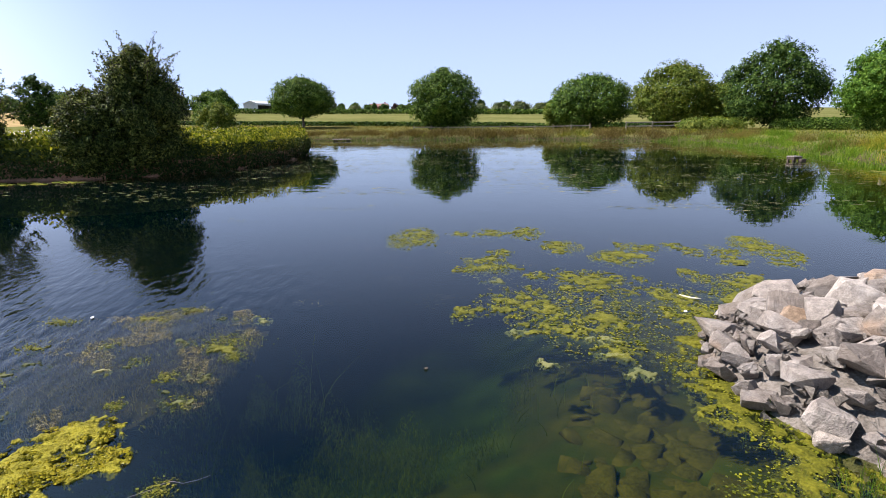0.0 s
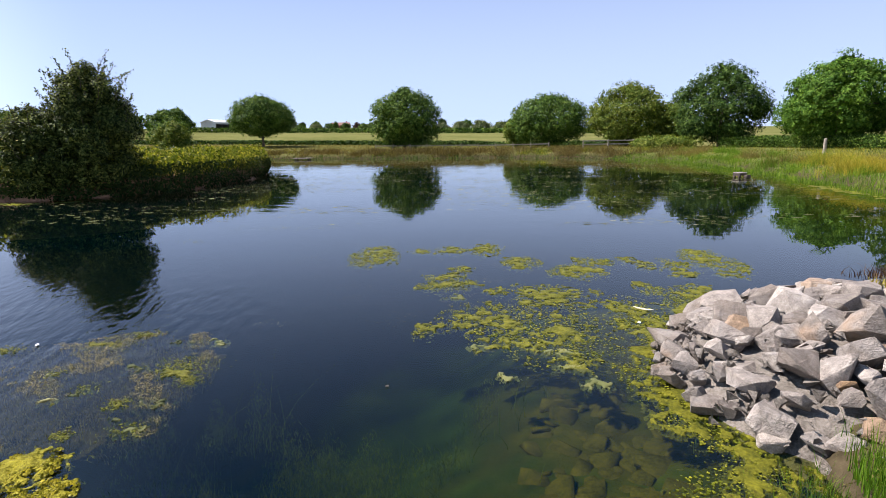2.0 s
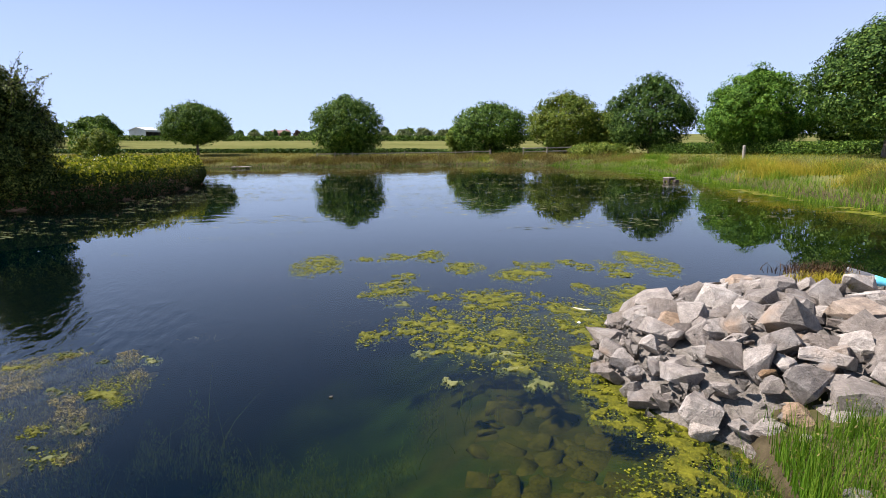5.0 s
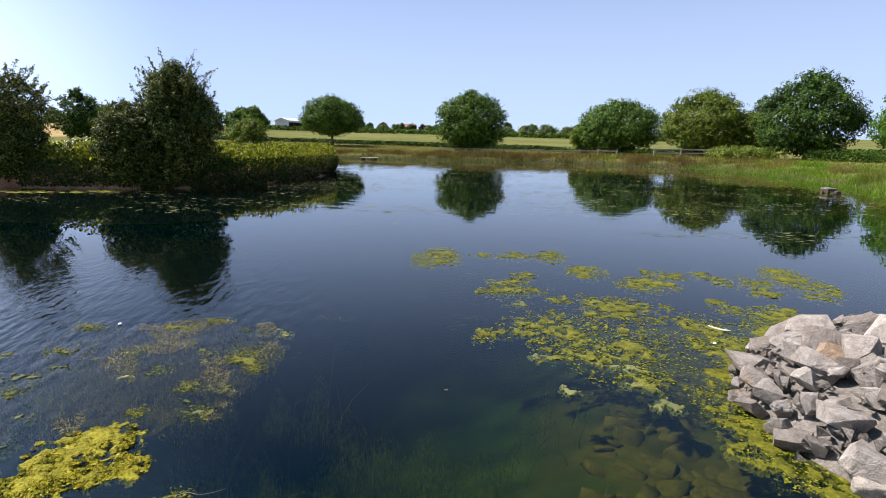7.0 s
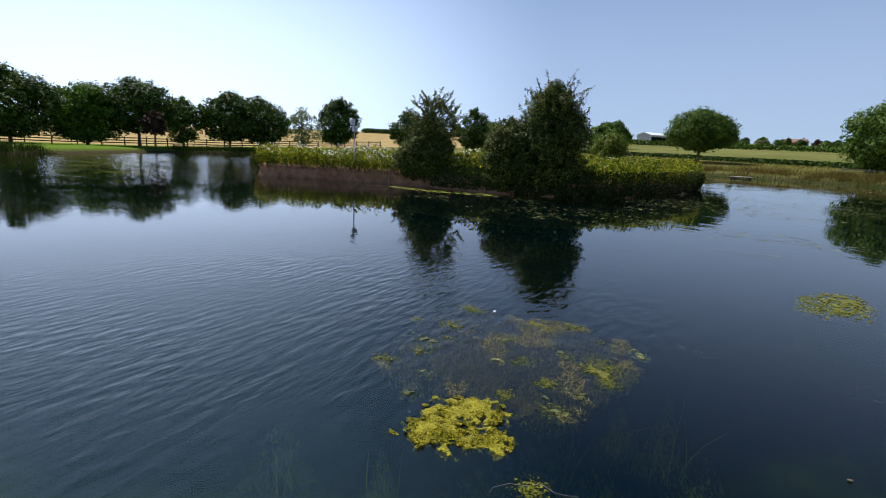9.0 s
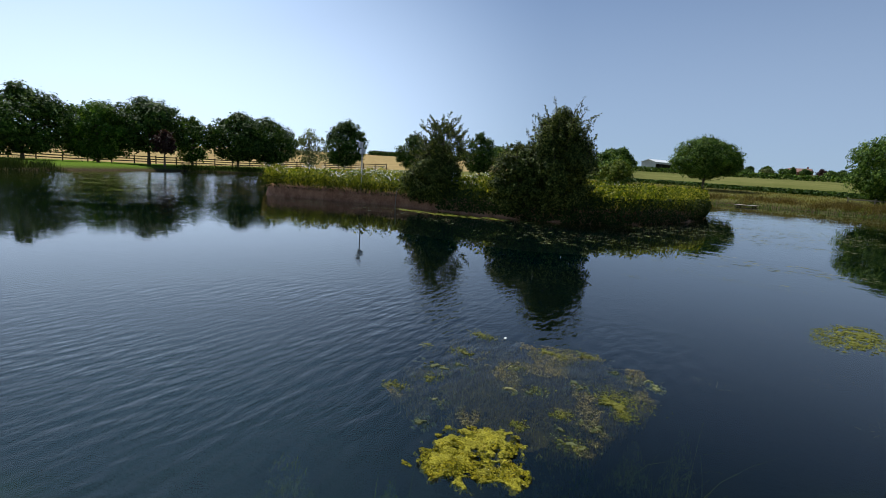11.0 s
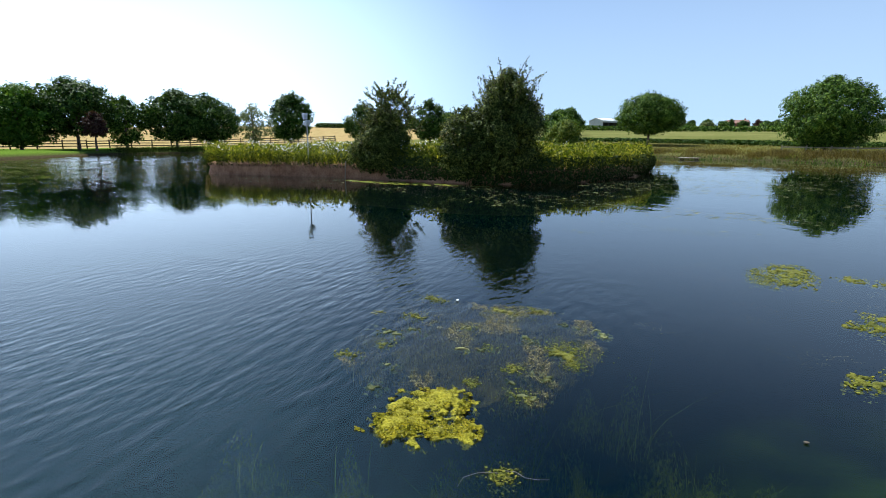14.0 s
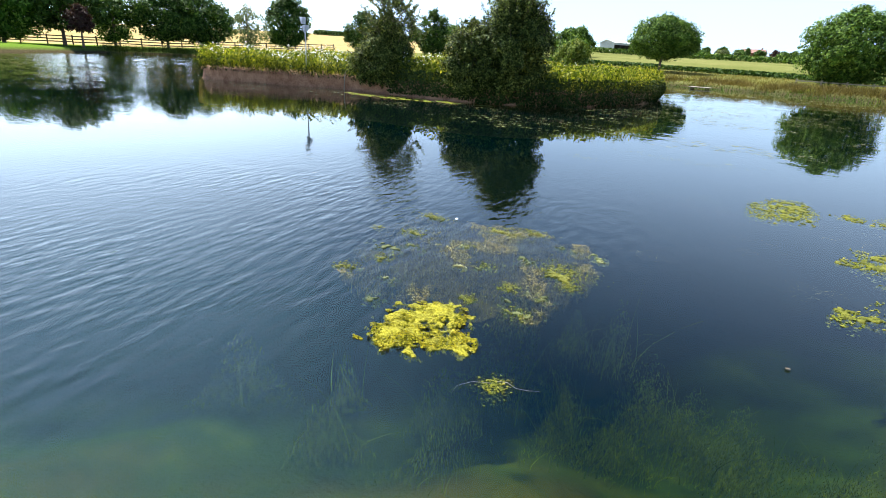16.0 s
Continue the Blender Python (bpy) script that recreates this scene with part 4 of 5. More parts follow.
# trees in the far distance
r = np.random.default_rng(5)
for k, (x, y, h, rad, mat) in enumerate([(-93, 246, 3.6, 2.2, M_DARK), (-86, 245, 3.2, 2.7, M_GREY), (-78, 250, 3.8, 1.0, M_DARK), (-71, 262, 3.6, 2.0, M_PURPLE), (-66, 256, 3.2, 2.6, M_OAK),
                                         (-62, 254, 3.8, 1.6, M_DARK), (-58, 258, 3.0, 2.2, M_OAK), (-48, 262, 3.4, 2.4, M_DARK), (-90, 236, 2.2, 2.6, M_OAK),
                                         (-30, 196, 4.2, 2.6, M_OAK), (-21, 190, 3.2, 3.2, M_GREY), (-14, 189, 3.8, 3.4, M_GREY), (-7, 188, 4.4, 4.2, M_GREY), (0, 186, 3.9, 3.6, M_GREY),
                                         (8, 190, 4.6, 3.6, M_OAK), (-26, 240, 5.4, 2.0, M_DARK), (-16, 250, 5.0, 3.2, M_OAK), (4, 240, 5.2, 3.4, M_OAK), (-38, 215, 3.8, 3.2, M_OAK),
                                         (-125, 290, 5.0, 3.0, M_GREY), (-113, 286, 5.5, 2.4, M_GREY), (-104, 296, 4.4, 3.0, M_OAK), (-96, 298, 3.4, 3.4, M_OAK), (-88, 300, 3.6, 3.0, M_DARK), (-150, 132, 4.0, 2.6, M_OAK), (-142, 140, 3.4, 3.0, M_OAK)]):
    z0 = float(land(x, y))
    tree(x, y, z0 + h, rad, 0.1, mat, "small far tree on the rising fields", 1500, 0.5, 40, 70 + k)
for k, (x, y, h, rad) in enumerate([(40, 70, 6.5, 5), (52, 60, 7, 5.5), (48, 46, 7, 5), (52, 30, 8, 5.5), (46, 16, 7, 5), (40, 6, 7, 5), (-78, -8, 9, 5.5), (-74, -18, 9, 5.5), (-62, -26, 8, 5.5)]):
    tree(x, y, h, rad, 0.1, M_OAK, OAK, 3500, 0.45, 80, 110 + k)


# ---- the rock pile ----
PILE = rounded([(1.42, 3.95), (1.6, 2.85), (2.1, 2.4), (3.0, 1.95), (4.4, 1.6), (6.2, 1.9), (6.6, 3.6), (5.4, 4.7), (4.2, 5.2), (3.2, 5.3), (2.3, 5.0)], 2)


def pile_top(x, y):
    d = edge_distance(x, y, PILE)
    return np.where(inside(x, y, PILE), 0.02 + 0.45 * (1 - np.exp(-d / 0.5)), 0.0)


def stone_mesh(seed):
    """An angular, broken stone about one metre long: the hull of points on a squarish body, split by flat faces."""
    r = np.random.default_rng(seed)
    bm = bmesh.new()
    n = 20
    u = unit(r.normal(size=(n, 3)))
    u = np.sign(u) * np.abs(u) ** 0.6
    u = u / np.abs(u).max(1)[:, None] * (0.8 + 0.2 * r.random(n))[:, None]
    for q in u * np.array([0.5, 0.33 + 0.12 * r.random(), 0.19 + 0.15 * r.random()]):
        bm.verts.new(q)
    hull = bmesh.ops.convex_hull(bm, input=bm.verts[:])
    loose = [e for e in hull["geom_interior"] if isinstance(e, bmesh.types.BMVert)]
    bmesh.ops.delete(bm, geom=loose, context="VERTS")
    me = bpy.data.meshes.new("stone")
    bm.to_mesh(me)
    bm.free()
    me.materials.append(M_STONE)
    return me


rock_pile = new("rock_pile")
rock_pile.location = (3.2, 3.4, 0)
tagged(rock_pile, "heap of broken grey limestone at the water's edge", "rock pile")
mx, my = np.meshgrid(np.linspace(1.2, 6.8, 60), np.linspace(1.3, 5.6, 46), indexing="ij")
mz = pile_top(mx.ravel(), my.ravel()) - 0.09 + 0.03 * fbm(mx.ravel() * 6, my.ravel() * 6)
i, j = np.meshgrid(np.arange(59), np.arange(45), indexing="ij")
quad = np.stack([i * 46 + j, (i + 1) * 46 + j, (i + 1) * 46 + j + 1, i * 46 + j + 1], -1).reshape(-1, 4)
cx, cy = mx.ravel()[quad].mean(1), my.ravel()[quad].mean(1)
quad = quad[inside(cx, cy, PILE)]
solid("rubble", raw_mesh("rubble", np.stack([mx.ravel() - 3.2, my.ravel() - 3.4, mz], 1), quad, True), M_RUBBLE, rock_pile, "earth and rubble between the stones")
STONES = [stone_mesh(300 + k) for k in range(18)]
r = np.random.default_rng(33)


def stone(x, y, z, size, parent, yaw=None, tilt=22, flat=1.0, name="stone"):
    ob = new(name, STONES[int(r.integers(len(STONES)))])
    ob.parent = parent
    px, py, pz = parent.location if parent else (0, 0, 0)
    m = pose(x - px, y - py, z - pz, r.normal() * tilt, r.normal() * tilt, r.random() * 360 if yaw is None else yaw)
    ob.matrix_local = m @ Matrix.Diagonal((size * (0.85 + 0.3 * r.random()), size * (0.9 + 0.5 * r.random()), size * flat * (0.8 + 0.5 * r.random()), 1))
    return ob


placed = []
# the large stones that stand out at the pile's foot
for x, y, z, size, yaw in [(1.74, 3.98, 0.1, 0.4, 20), (1.92, 3.3, 0.13, 0.36, 100), (1.86, 2.84, 0.08, 0.27, 140), (2.03, 2.68, 0.07, 0.2, 30), (2.2, 2.5, 0.08, 0.24, 60), (2.55, 3.55, 0.34, 0.34, 70), (2.75, 3.15, 0.33, 0.33, 30), (2.62, 2.6, 0.22, 0.4, 160), (2.95, 3.95, 0.5, 0.28, 80), (3.1, 3.35, 0.47, 0.3, 10),
                           (3.35, 2.9, 0.42, 0.38, 40), (3.6, 3.5, 0.5, 0.36, 120), (4.05, 3.9, 0.5, 0.36, 20), (3.6, 4.0, 0.5, 0.28, 60), (2.3, 2.4, 0.1, 0.24, 20), (2.62, 2.32, 0.12, 0.26, 130), (2.95, 2.3, 0.14, 0.25, 70)]:
    placed.append((x, y, size))
    stone(x, y, z, size, rock_pile, yaw, 12)
for size_lo, size_hi, want, gap in [(0.22, 0.31, 70, 0.58), (0.14, 0.21, 130, 0.5), (0.08, 0.13, 86, 0.46)]:
    made, tries = 0, 0
    while made < want and tries < 30000:
        tries += 1
        x, y = 1.4 + 3.3 * r.random(), 1.8 + 3.2 * r.random()
        if (x > 4.2 or y > 4.6 or y < 2.3 - 0.15 * (x - 2)) and r.random() < 0.7:
            continue
        if not inside(np.array(x), np.array(y), PILE) or math.hypot(x - 3.95, y - 4.3) < 0.36:
            continue
        size = size_lo + (size_hi - size_lo) * r.random()
        if any((x - a) ** 2 + (y - b) ** 2 < (gap * 0.5 * (size + s)) ** 2 * 1.15 for a, b, s in placed):
            continue
        z = float(pile_top(np.array(x), np.array(y)))
        placed.append((x, y, size))
        stone(x, y, z - 0.02 + (0.06 + 0.16 * r.random()) * size, size, rock_pile, None, 24)
        made += 1

# small chips that fill the gaps
n = 1000
xy = np.column_stack([1.4 + 3.4 * r.random(n), 1.8 + 3.3 * r.random(n)])
xy = xy[inside(xy[:, 0], xy[:, 1], PILE)]
u = unit(r.normal(size=(len(xy), 6, 3))) * (0.025 + 0.035 * r.random((len(xy), 1, 1)))
u[:, :, 2] *= 0.7
c = np.column_stack([xy - np.array([3.2, 3.4]), pile_top(xy[:, 0], xy[:, 1]) - 0.02 + 0.04 * r.random(len(xy))])
tri = np.array([(0, 1, 2), (0, 2, 3), (0, 3, 4), (0, 4, 1), (5, 2, 1), (5, 3, 2), (5, 4, 3), (5, 1, 4)])
ob = solid("stone_rubble", raw_mesh("stone_rubble", (u + c[:, None]).reshape(-1, 3), (np.arange(len(xy))[:, None, None] * 6 + tri[None]).reshape(-1, 3)), M_RUBBLE, rock_pile)
ob["kind"] = "stuff"

# loose stones: on the grass, and drowned beside the pile
for x, y, size in [(2.05, 1.95, 0.12), (2.3, 1.72, 0.16), (2.42, 1.66, 0.1), (1.86, 2.2, 0.12), (1.75, 2.45, 0.1)]:
    z = float(land(x, y))
    tagged(stone(x, y, z + 0.03, size, None, None, 10, 1.0, "loose_stone"), "pale limestone lying loose in the grass", "stone", "loose stones")
STONES = [m.copy() for m in STONES[:8]]
for m in STONES:
    m.materials[0] = M_SILT
    m.polygons.foreach_set("use_smooth", np.full(len(m.polygons), True))
for k in range(110):
    x, y = 0.62 + 1.0 * r.random(), 2.3 + 1.5 * r.random()
    if x + 0.3 * (y - 2.2) > 1.75 or x < 0.5 + 0.4 * abs(y - 3.0):
        continue
    z = min(float(land(x, y)), -0.2) - 0.02
    tagged(stone(x, y, z, 0.12 + 0.14 * r.random(), None, None, 12, 0.7, "drowned_stone"), "silt-covered stone under the shallow water", "stone", "drowned stones")

# ---- near rushes ----
n = 21000
xy = np.column_stack([1.35 + 2.9 * r.random(n), 0.7 + 1.75 * r.random(n)])
gone = (xy[:, 1] > 2.5 - 0.2 * (xy[:, 0] - 2.0)) | (xy[:, 0] < 1.6 + 0.2 * np.sin(xy[:, 1] * 5)) | (fbm(xy[:, 0] * 3, xy[:, 1] * 3) < 0.36)
fade = np.clip((xy[:, 1] - 0.75) / 0.7, 0, 1) * np.clip((4.2 - xy[:, 0]) / 0.9, 0, 1)
gone |= fade < 0.2 + 0.7 * fbm(xy[:, 0] * 2.2 + 5, xy[:, 1] * 2.2, 2)
xy = xy[~gone]
b = np.column_stack([xy, land(xy[:, 0], xy[:, 1]) - 0.02])
stuff("rushes", [blades(b, 0.07 + 0.17 * r.random(len(xy)), 0.0055, 0.45, r, 4)], M_RUSH, "bright green rushes growing beside the rock pile", "rushes")
hd = b + np.array([0, 0, 1.0]) * (0.08 + 0.14 * r.random(len(b)))[:, None] + np.column_stack([r.normal(size=(len(b), 2)) * 0.02, np.zeros(len(b))])
pick = r.random(len(b)) < 0.2
stuff("rush_flowers", [leaves(hd[pick], 0.008, 0.004, r)], M_DRY, "small brown flower heads on the rushes", "flowers")
sets = []
for x, y, n, h in [(1.66, 3.0, 40, 0.3), (1.72, 2.93, 34, 0.26), (1.95, 2.5, 50, 0.32), (1.82, 2.38, 44, 0.28), (1.72, 2.2, 40, 0.3), (2.12, 2.55, 30, 0.3), (2.35, 2.4, 60, 0.34), (2.6, 2.2, 160, 0.42), (2.75, 2.1, 160, 0.42), (1.95, 2.15, 60, 0.3), (1.86, 2.3, 90, 0.26), (1.92, 2.02, 120, 0.28), (1.82, 2.1, 90, 0.24), (2.05, 2.3, 110, 0.26)]:
    sets.append(tussocks(np.array([[x, y]]), n, h, 0.06, 0.006, 0.3, r, rows=4))
stuff("rush_tufts", sets, M_RUSH, "thin green rush tufts at the water's edge", "rushes")


# ---- floating algae and drowned weed ----
def flakes(xy, size, r, high=0.004, stretch=1.0, sunk=0.0, lump=0.0):
    """Small irregular pads that lie on the water."""
    n = len(xy)
    a = np.linspace(0, 2 * np.pi, 5, endpoint=False)
    rad = (size * (0.5 + 0.9 * r.random(n)))[:, None] * (0.5 + 0.8 * r.random((n, 5)))
    turn = r.random(n)[:, None] * 6.28
    ring = np.stack([xy[:, :1] + rad * np.cos(a + turn) * stretch, xy[:, 1:] + rad * np.sin(a + turn), 0.002 + 0.003 * r.random((n, 5))], -1)
    mid = np.column_stack([xy, high * (0.5 + r.random(n)) + 0.003])[:, None]
    v = np.concatenate([ring, mid], 1)
    v[:, :, 2] += (lump * np.clip(fbm(xy[:, 0] * 14, xy[:, 1] * 14, 3, 3) - 0.35, 0, 1))[:, None]
    v[:, :, 2] -= ((r.random(n) < sunk) * (0.006 + 0.07 * r.random(n)))[:, None]
    v = v.reshape(-1, 3)
    tri = np.array([(q, (q + 1) % 5, 5) for q in range(5)])
    return v, (np.arange(n)[:, None, None] * 6 + tri[None]).reshape(-1, 3)


def patch(poly, n, scale, cut, r, soft=0.25):
    """Places in an outline, gathered in clumps."""
    p = np.asarray(poly, dtype=float)
    lo, hi = p.min(0), p.max(0)
    xy = lo + (hi - lo) * r.random((n, 2))
    d = edge_distance(xy[:, 0], xy[:, 1], p)
    ok = inside(xy[:, 0], xy[:, 1], p)
    f = fbm(xy[:, 0] * scale, xy[:, 1] * scale, 1, 4)
    g = fbm(xy[:, 0] * scale * 5.0, xy[:, 1] * scale * 5.0, 2, 3)
    return xy[ok & (0.5 * f + 0.5 * g + 0.2 * (np.clip(d / soft, 0, 1) - 0.5) > cut)]


def lace(poly, step, cover, r, soft=0.2, drown=0.28, fine=19.0, coarse=3.2, top=0.006):
    """Broken floating algae: a mosaic of small ragged pads that covers about this share of an outline, with its thinner parts just below the water."""
    p = np.asarray(poly, dtype=float)
    lo, hi = p.min(0) - step, p.max(0) + step
    nx, ny = int((hi[0] - lo[0]) / step) + 1, int((hi[1] - lo[1]) / step) + 1
    x, y = np.meshgrid(lo[0] + step * np.arange(nx), lo[1] + step * np.arange(ny), indexing="ij")
    x, y = x.ravel() + step * 0.8 * (r.random(nx * ny) - 0.5), y.ravel() + step * 0.8 * (r.random(nx * ny) - 0.5)
    d = edge_distance(x, y, p) * np.where(inside(x, y, p), 1, -1)
    f = 0.42 * fbm(x * coarse, y * coarse, 1, 3) + 0.58 * fbm(x * fine + 3.1, y * fine, 2, 4)
    f = (f - f.mean()) / (f.std() + 1e-6) + 1.7 * (np.clip(d / soft, -1.5, 1) - 1)
    core = f[d > 0]
    cut, wet = np.quantile(core, 1 - cover), np.quantile(core, max(0.02, 1 - cover - drown))
    z = np.where(f > cut, 0.002 + np.clip((f - cut) * 0.008, 0, top), -0.004 - 0.016 * np.clip((cut - f) / (cut - wet + 1e-6), 0, 1)) + 0.005 * (fbm(x * 36, y * 36, 3, 2) - 0.45)
    i, j = np.meshgrid(np.arange(nx - 1), np.arange(ny - 1), indexing="ij")
    quad = np.stack([i * ny + j, (i + 1) * ny + j, (i + 1) * ny + j + 1, i * ny + j + 1], -1).reshape(-1, 4)
    g = f[quad].mean(1)
    keep = (g + 0.25 * (r.random(len(quad)) - 0.5) > wet) & ((g > cut) | (r.random(len(quad)) < 0.8))
    used, quad = np.unique(quad[keep], return_inverse=True)
    return np.column_stack([x, y, z])[used], quad.reshape(-1, 4)


def oval(cx, cy, rx, ry, r, n=14):
    a = np.linspace(0, 2 * np.pi, n, endpoint=False)
    k = 1 + 0.3 * (r.random(n) - 0.5)
    return np.column_stack([cx + rx * 1.2 * k * np.cos(a), cy + ry * 1.2 * k * np.sin(a)])


r = np.random.default_rng(9)
FIELD = [(-0.31, 4.31), (-0.05, 5.18), (0.4, 5.29), (0.54, 5.9), (1.4, 5.8), (1.68, 5.45), (2.11, 5.79), (1.95, 4.75), (1.45, 4.05), (1.25, 3.85), (1.03, 3.52), (0.67, 3.57), (0.4, 3.91), (0.14, 4.13), (-0.07, 4.22)]
DRIFTS = [(-1.37, 7.18, 0.32, 0.6), (-0.75, 7.55, 0.14, 0.18), (-0.35, 7.67, 0.21, 0.28), (0.18, 7.71, 0.24, 0.36), (0.69, 6.92, 0.25, 0.35), (-0.08, 6.49, 0.14, 0.17), (-0.22, 5.91, 0.26, 0.37), (0.11, 5.88, 0.11, 0.14),
          (0.36, 5.53, 0.15, 0.15), (1.36, 6.40, 0.33, 0.43), (1.63, 6.99, 0.25, 0.24), (2.27, 6.81, 0.14, 0.23), (2.59, 6.77, 0.20, 0.44), (3.13, 7.09, 0.29, 0.68), (2.05, 7.13, 0.13, 0.17), (1.99, 5.74, 0.14, 0.25),
          (2.45, 5.43, 0.29, 0.4), (2.16, 4.96, 0.24, 0.45), (-0.24, 4.27, 0.08, 0.12), (1.75, 4.5, 0.3, 0.4)]
drifts = [oval(*q, r) for q in DRIFTS]
stuff("floating_algae", [lace(FIELD, 0.011, 0.26, r, 0.3, 0.16)] + [lace(q, 0.012, 0.26, r, 0.2, 0.16) for q in drifts], M_ALGAE, "yellow-green algae floating in ragged patches on the pond", "algae")
stuff("dull_algae", [lace(oval(*q, r), 0.01, 0.3, r, 0.08) for q in [(0.85, 3.94, 0.12, 0.1), (0.97, 3.58, 0.08, 0.07), (0.47, 3.46, 0.1, 0.05), (0.86, 3.66, 0.16, 0.07), (0.2, 4.0, 0.12, 0.06), (-0.1, 5.3, 0.12, 0.1), (1.1, 3.4, 0.12, 0.1)]],
      M_ALGAE_DULL, "dull brownish algae scraps beside the bright field", "algae")
mats = [patch(FIELD, 13000, 3.0, 0.52, r, 0.3)] + [patch(q, int(3200 * np.ptp(q, 0).prod()) + 20, 2.6, 0.48, r, 0.12) for q in drifts]
stuff("algae_flakes", [flakes(np.concatenate(mats), 0.009, r, 0.003, sunk=0.5, lump=0.006)], M_ALGAE_FLAKE, "small yellow-green algae flakes on the pond", "algae")
SHORE = [(1.2, 3.5), (1.2, 3.85), (1.5, 4.15), (1.7, 4.3), (1.75, 3.6), (1.75, 3.0), (1.95, 2.75), (1.95, 2.4), (1.85, 2.05), (1.5, 1.95), (1.15, 2.05), (1.1, 2.3), (1.28, 2.48), (1.5, 2.62), (1.38, 2.78), (1.32, 2.95), (1.25, 3.25)]
stuff("shore_algae", [lace(SHORE, 0.011, 0.3, r, 0.16, 0.4, 17.0, 3.0, 0.004)], M_FILM, "dense yellow-green algae film beside the rocks", "algae")
shore = patch(SHORE, 7000, 2.0, 0.5, r, 0.3)
stuff("algae_flakes", [flakes(shore, 0.007, r, 0.002, sunk=0.5)], M_ALGAE_FLAKE, "small algae flakes beside the rocks", "algae")
MAT = [(-2.12, 1.64), (-2.22, 1.87), (-2.28, 2.09), (-2.2, 2.34), (-2.0, 2.43), (-1.8, 2.37), (-1.74, 2.22), (-1.62, 2.2), (-1.55, 2.05), (-1.68, 1.97), (-1.74, 1.88), (-1.83, 1.8), (-1.86, 1.67)]
stuff("algae_mat", [lace(MAT, 0.0075, 0.54, r, 0.1, 0.14, 18.0, 5.0, 0.018)], M_MAT, "thick bright yellow algae mat on the pond", "algae")
thick = patch(MAT, 6500, 3.2, 0.46, r, 0.1)
stuff("mat_flakes", [flakes(thick, 0.008, r, 0.006, lump=0.035)], M_MAT_FLAKE, "bright yellow algae flakes on the thick mat", "algae")
scraps = [c + r.normal(size=(n * 4, 2)) * s for c, n, s in [((-3.53, 3.64), 70, (0.1, 0.05)), ((-1.98, 2.88), 40, 0.04), ((-3.3, 3.16), 40, 0.06), ((-2.76, 3.86), 60, (0.13, 0.06)), ((-2.61, 4.06), 50, (0.1, 0.04)),
                                                         ((-1.92, 3.48), 150, (0.12, 0.09)), ((-1.72, 3.25), 60, 0.05), ((-1.28, 1.9), 60, 0.04), ((-4.6, 8.15), 20, (0.2, 0.08)), ((-3.7, 9.6), 60, (0.6, 0.12)), ((-2.04, 2.53), 30, 0.04), ((-2.98, 2.57), 26, 0.05),
                                                         ((-3.01, 2.22), 26, 0.05), ((-2.35, 3.06), 30, 0.05), ((-2.75, 3.27), 26, 0.05), ((-1.7, 2.6), 36, 0.06), ((-3.62, 2.99), 20, 0.04)]]
stuff("algae_scraps", [flakes(np.concatenate(scraps), 0.0058, r, 0.003, sunk=0.3)], M_ALGAE_FLAKE, "small yellow algae scraps on the pond", "algae")
# weed just under the surface
CLOUD = [(-2.98, 2.12), (-3.61, 2.91), (-3.65, 3.58), (-2.98, 3.95), (-2.57, 4.2), (-1.95, 4.2), (-1.62, 3.35), (-1.62, 3.03), (-1.52, 2.56), (-1.73, 2.42), (-2.02, 2.4), (-2.47, 2.05)]
v, f = lace(np.array([-2.45, 3.05]) + 0.76 * (np.array(CLOUD) - np.array([-2.45, 3.05])), 0.02, 0.62, r, 0.5, 0.0, 5.0, 2.0, 0.0)
v[:, 2] = -0.05 - 0.06 * fbm(v[:, 0] * 6, v[:, 1] * 6, 1, 3)
stuff("weed_bed", [(v, f)], M_WEEDBED, "murky brown pondweed mass below the surface", "pondweed")
cloud = patch(CLOUD, 34000, 1.5, 0.45, r, 0.6)
b = np.column_stack([cloud, -0.008 - 0.11 * r.random(len(cloud)) ** 1.5])
v, f = blades(b, 0.025 + 0.05 * r.random(len(b)), 0.0045, 1.6, r, 2)
v[:, 2] = np.minimum(v[:, 2], -0.004)
stuff("drowned_weed", [(v, f)], M_WEED, "brownish pondweed cloud just below the surface", "pondweed")
edge = np.exp(-((cloud[:, 0] + 1.75) ** 2 + 0.25 * (cloud[:, 1] - 3.0) ** 2) / 0.08)
tops = cloud[fbm(cloud[:, 0] * 2.6, cloud[:, 1] * 2.6, 2) + 0.12 * edge > 0.57]
b = np.column_stack([tops, np.full(len(tops), 0.001)])
v, f = blades(b, 0.015 + 0.03 * r.random(len(b)), 0.0045, 1.5, r, 2)
v[:, 2] = 0.002 + (v[:, 2] - 0.001) * 0.12
stuff("weed_tips", [(v, f)], M_TIPS, "pale dull weed tips breaking the surface", "pondweed")
BRIGHT = [(-3.52, 3.61, 0.12, 0.05), (-3.32, 3.14, 0.1, 0.05), (-2.78, 3.8, 0.17, 0.06), (-2.58, 4.04, 0.1, 0.06), (-1.9, 3.42, 0.13, 0.14), (-1.74, 3.3, 0.12, 0.09), (-1.97, 2.87, 0.05, 0.05), (-2.05, 2.51, 0.05, 0.04), (-2.94, 2.52, 0.05, 0.05), (-2.98, 2.2, 0.08, 0.05)]
stuff("floating_algae", [lace(oval(*q, r), 0.008, 0.26, r, 0.08, 0.24, 30.0, 6.0, 0.006) for q in BRIGHT], M_ALGAE, "small bright algae patches over the drowned weed", "algae")
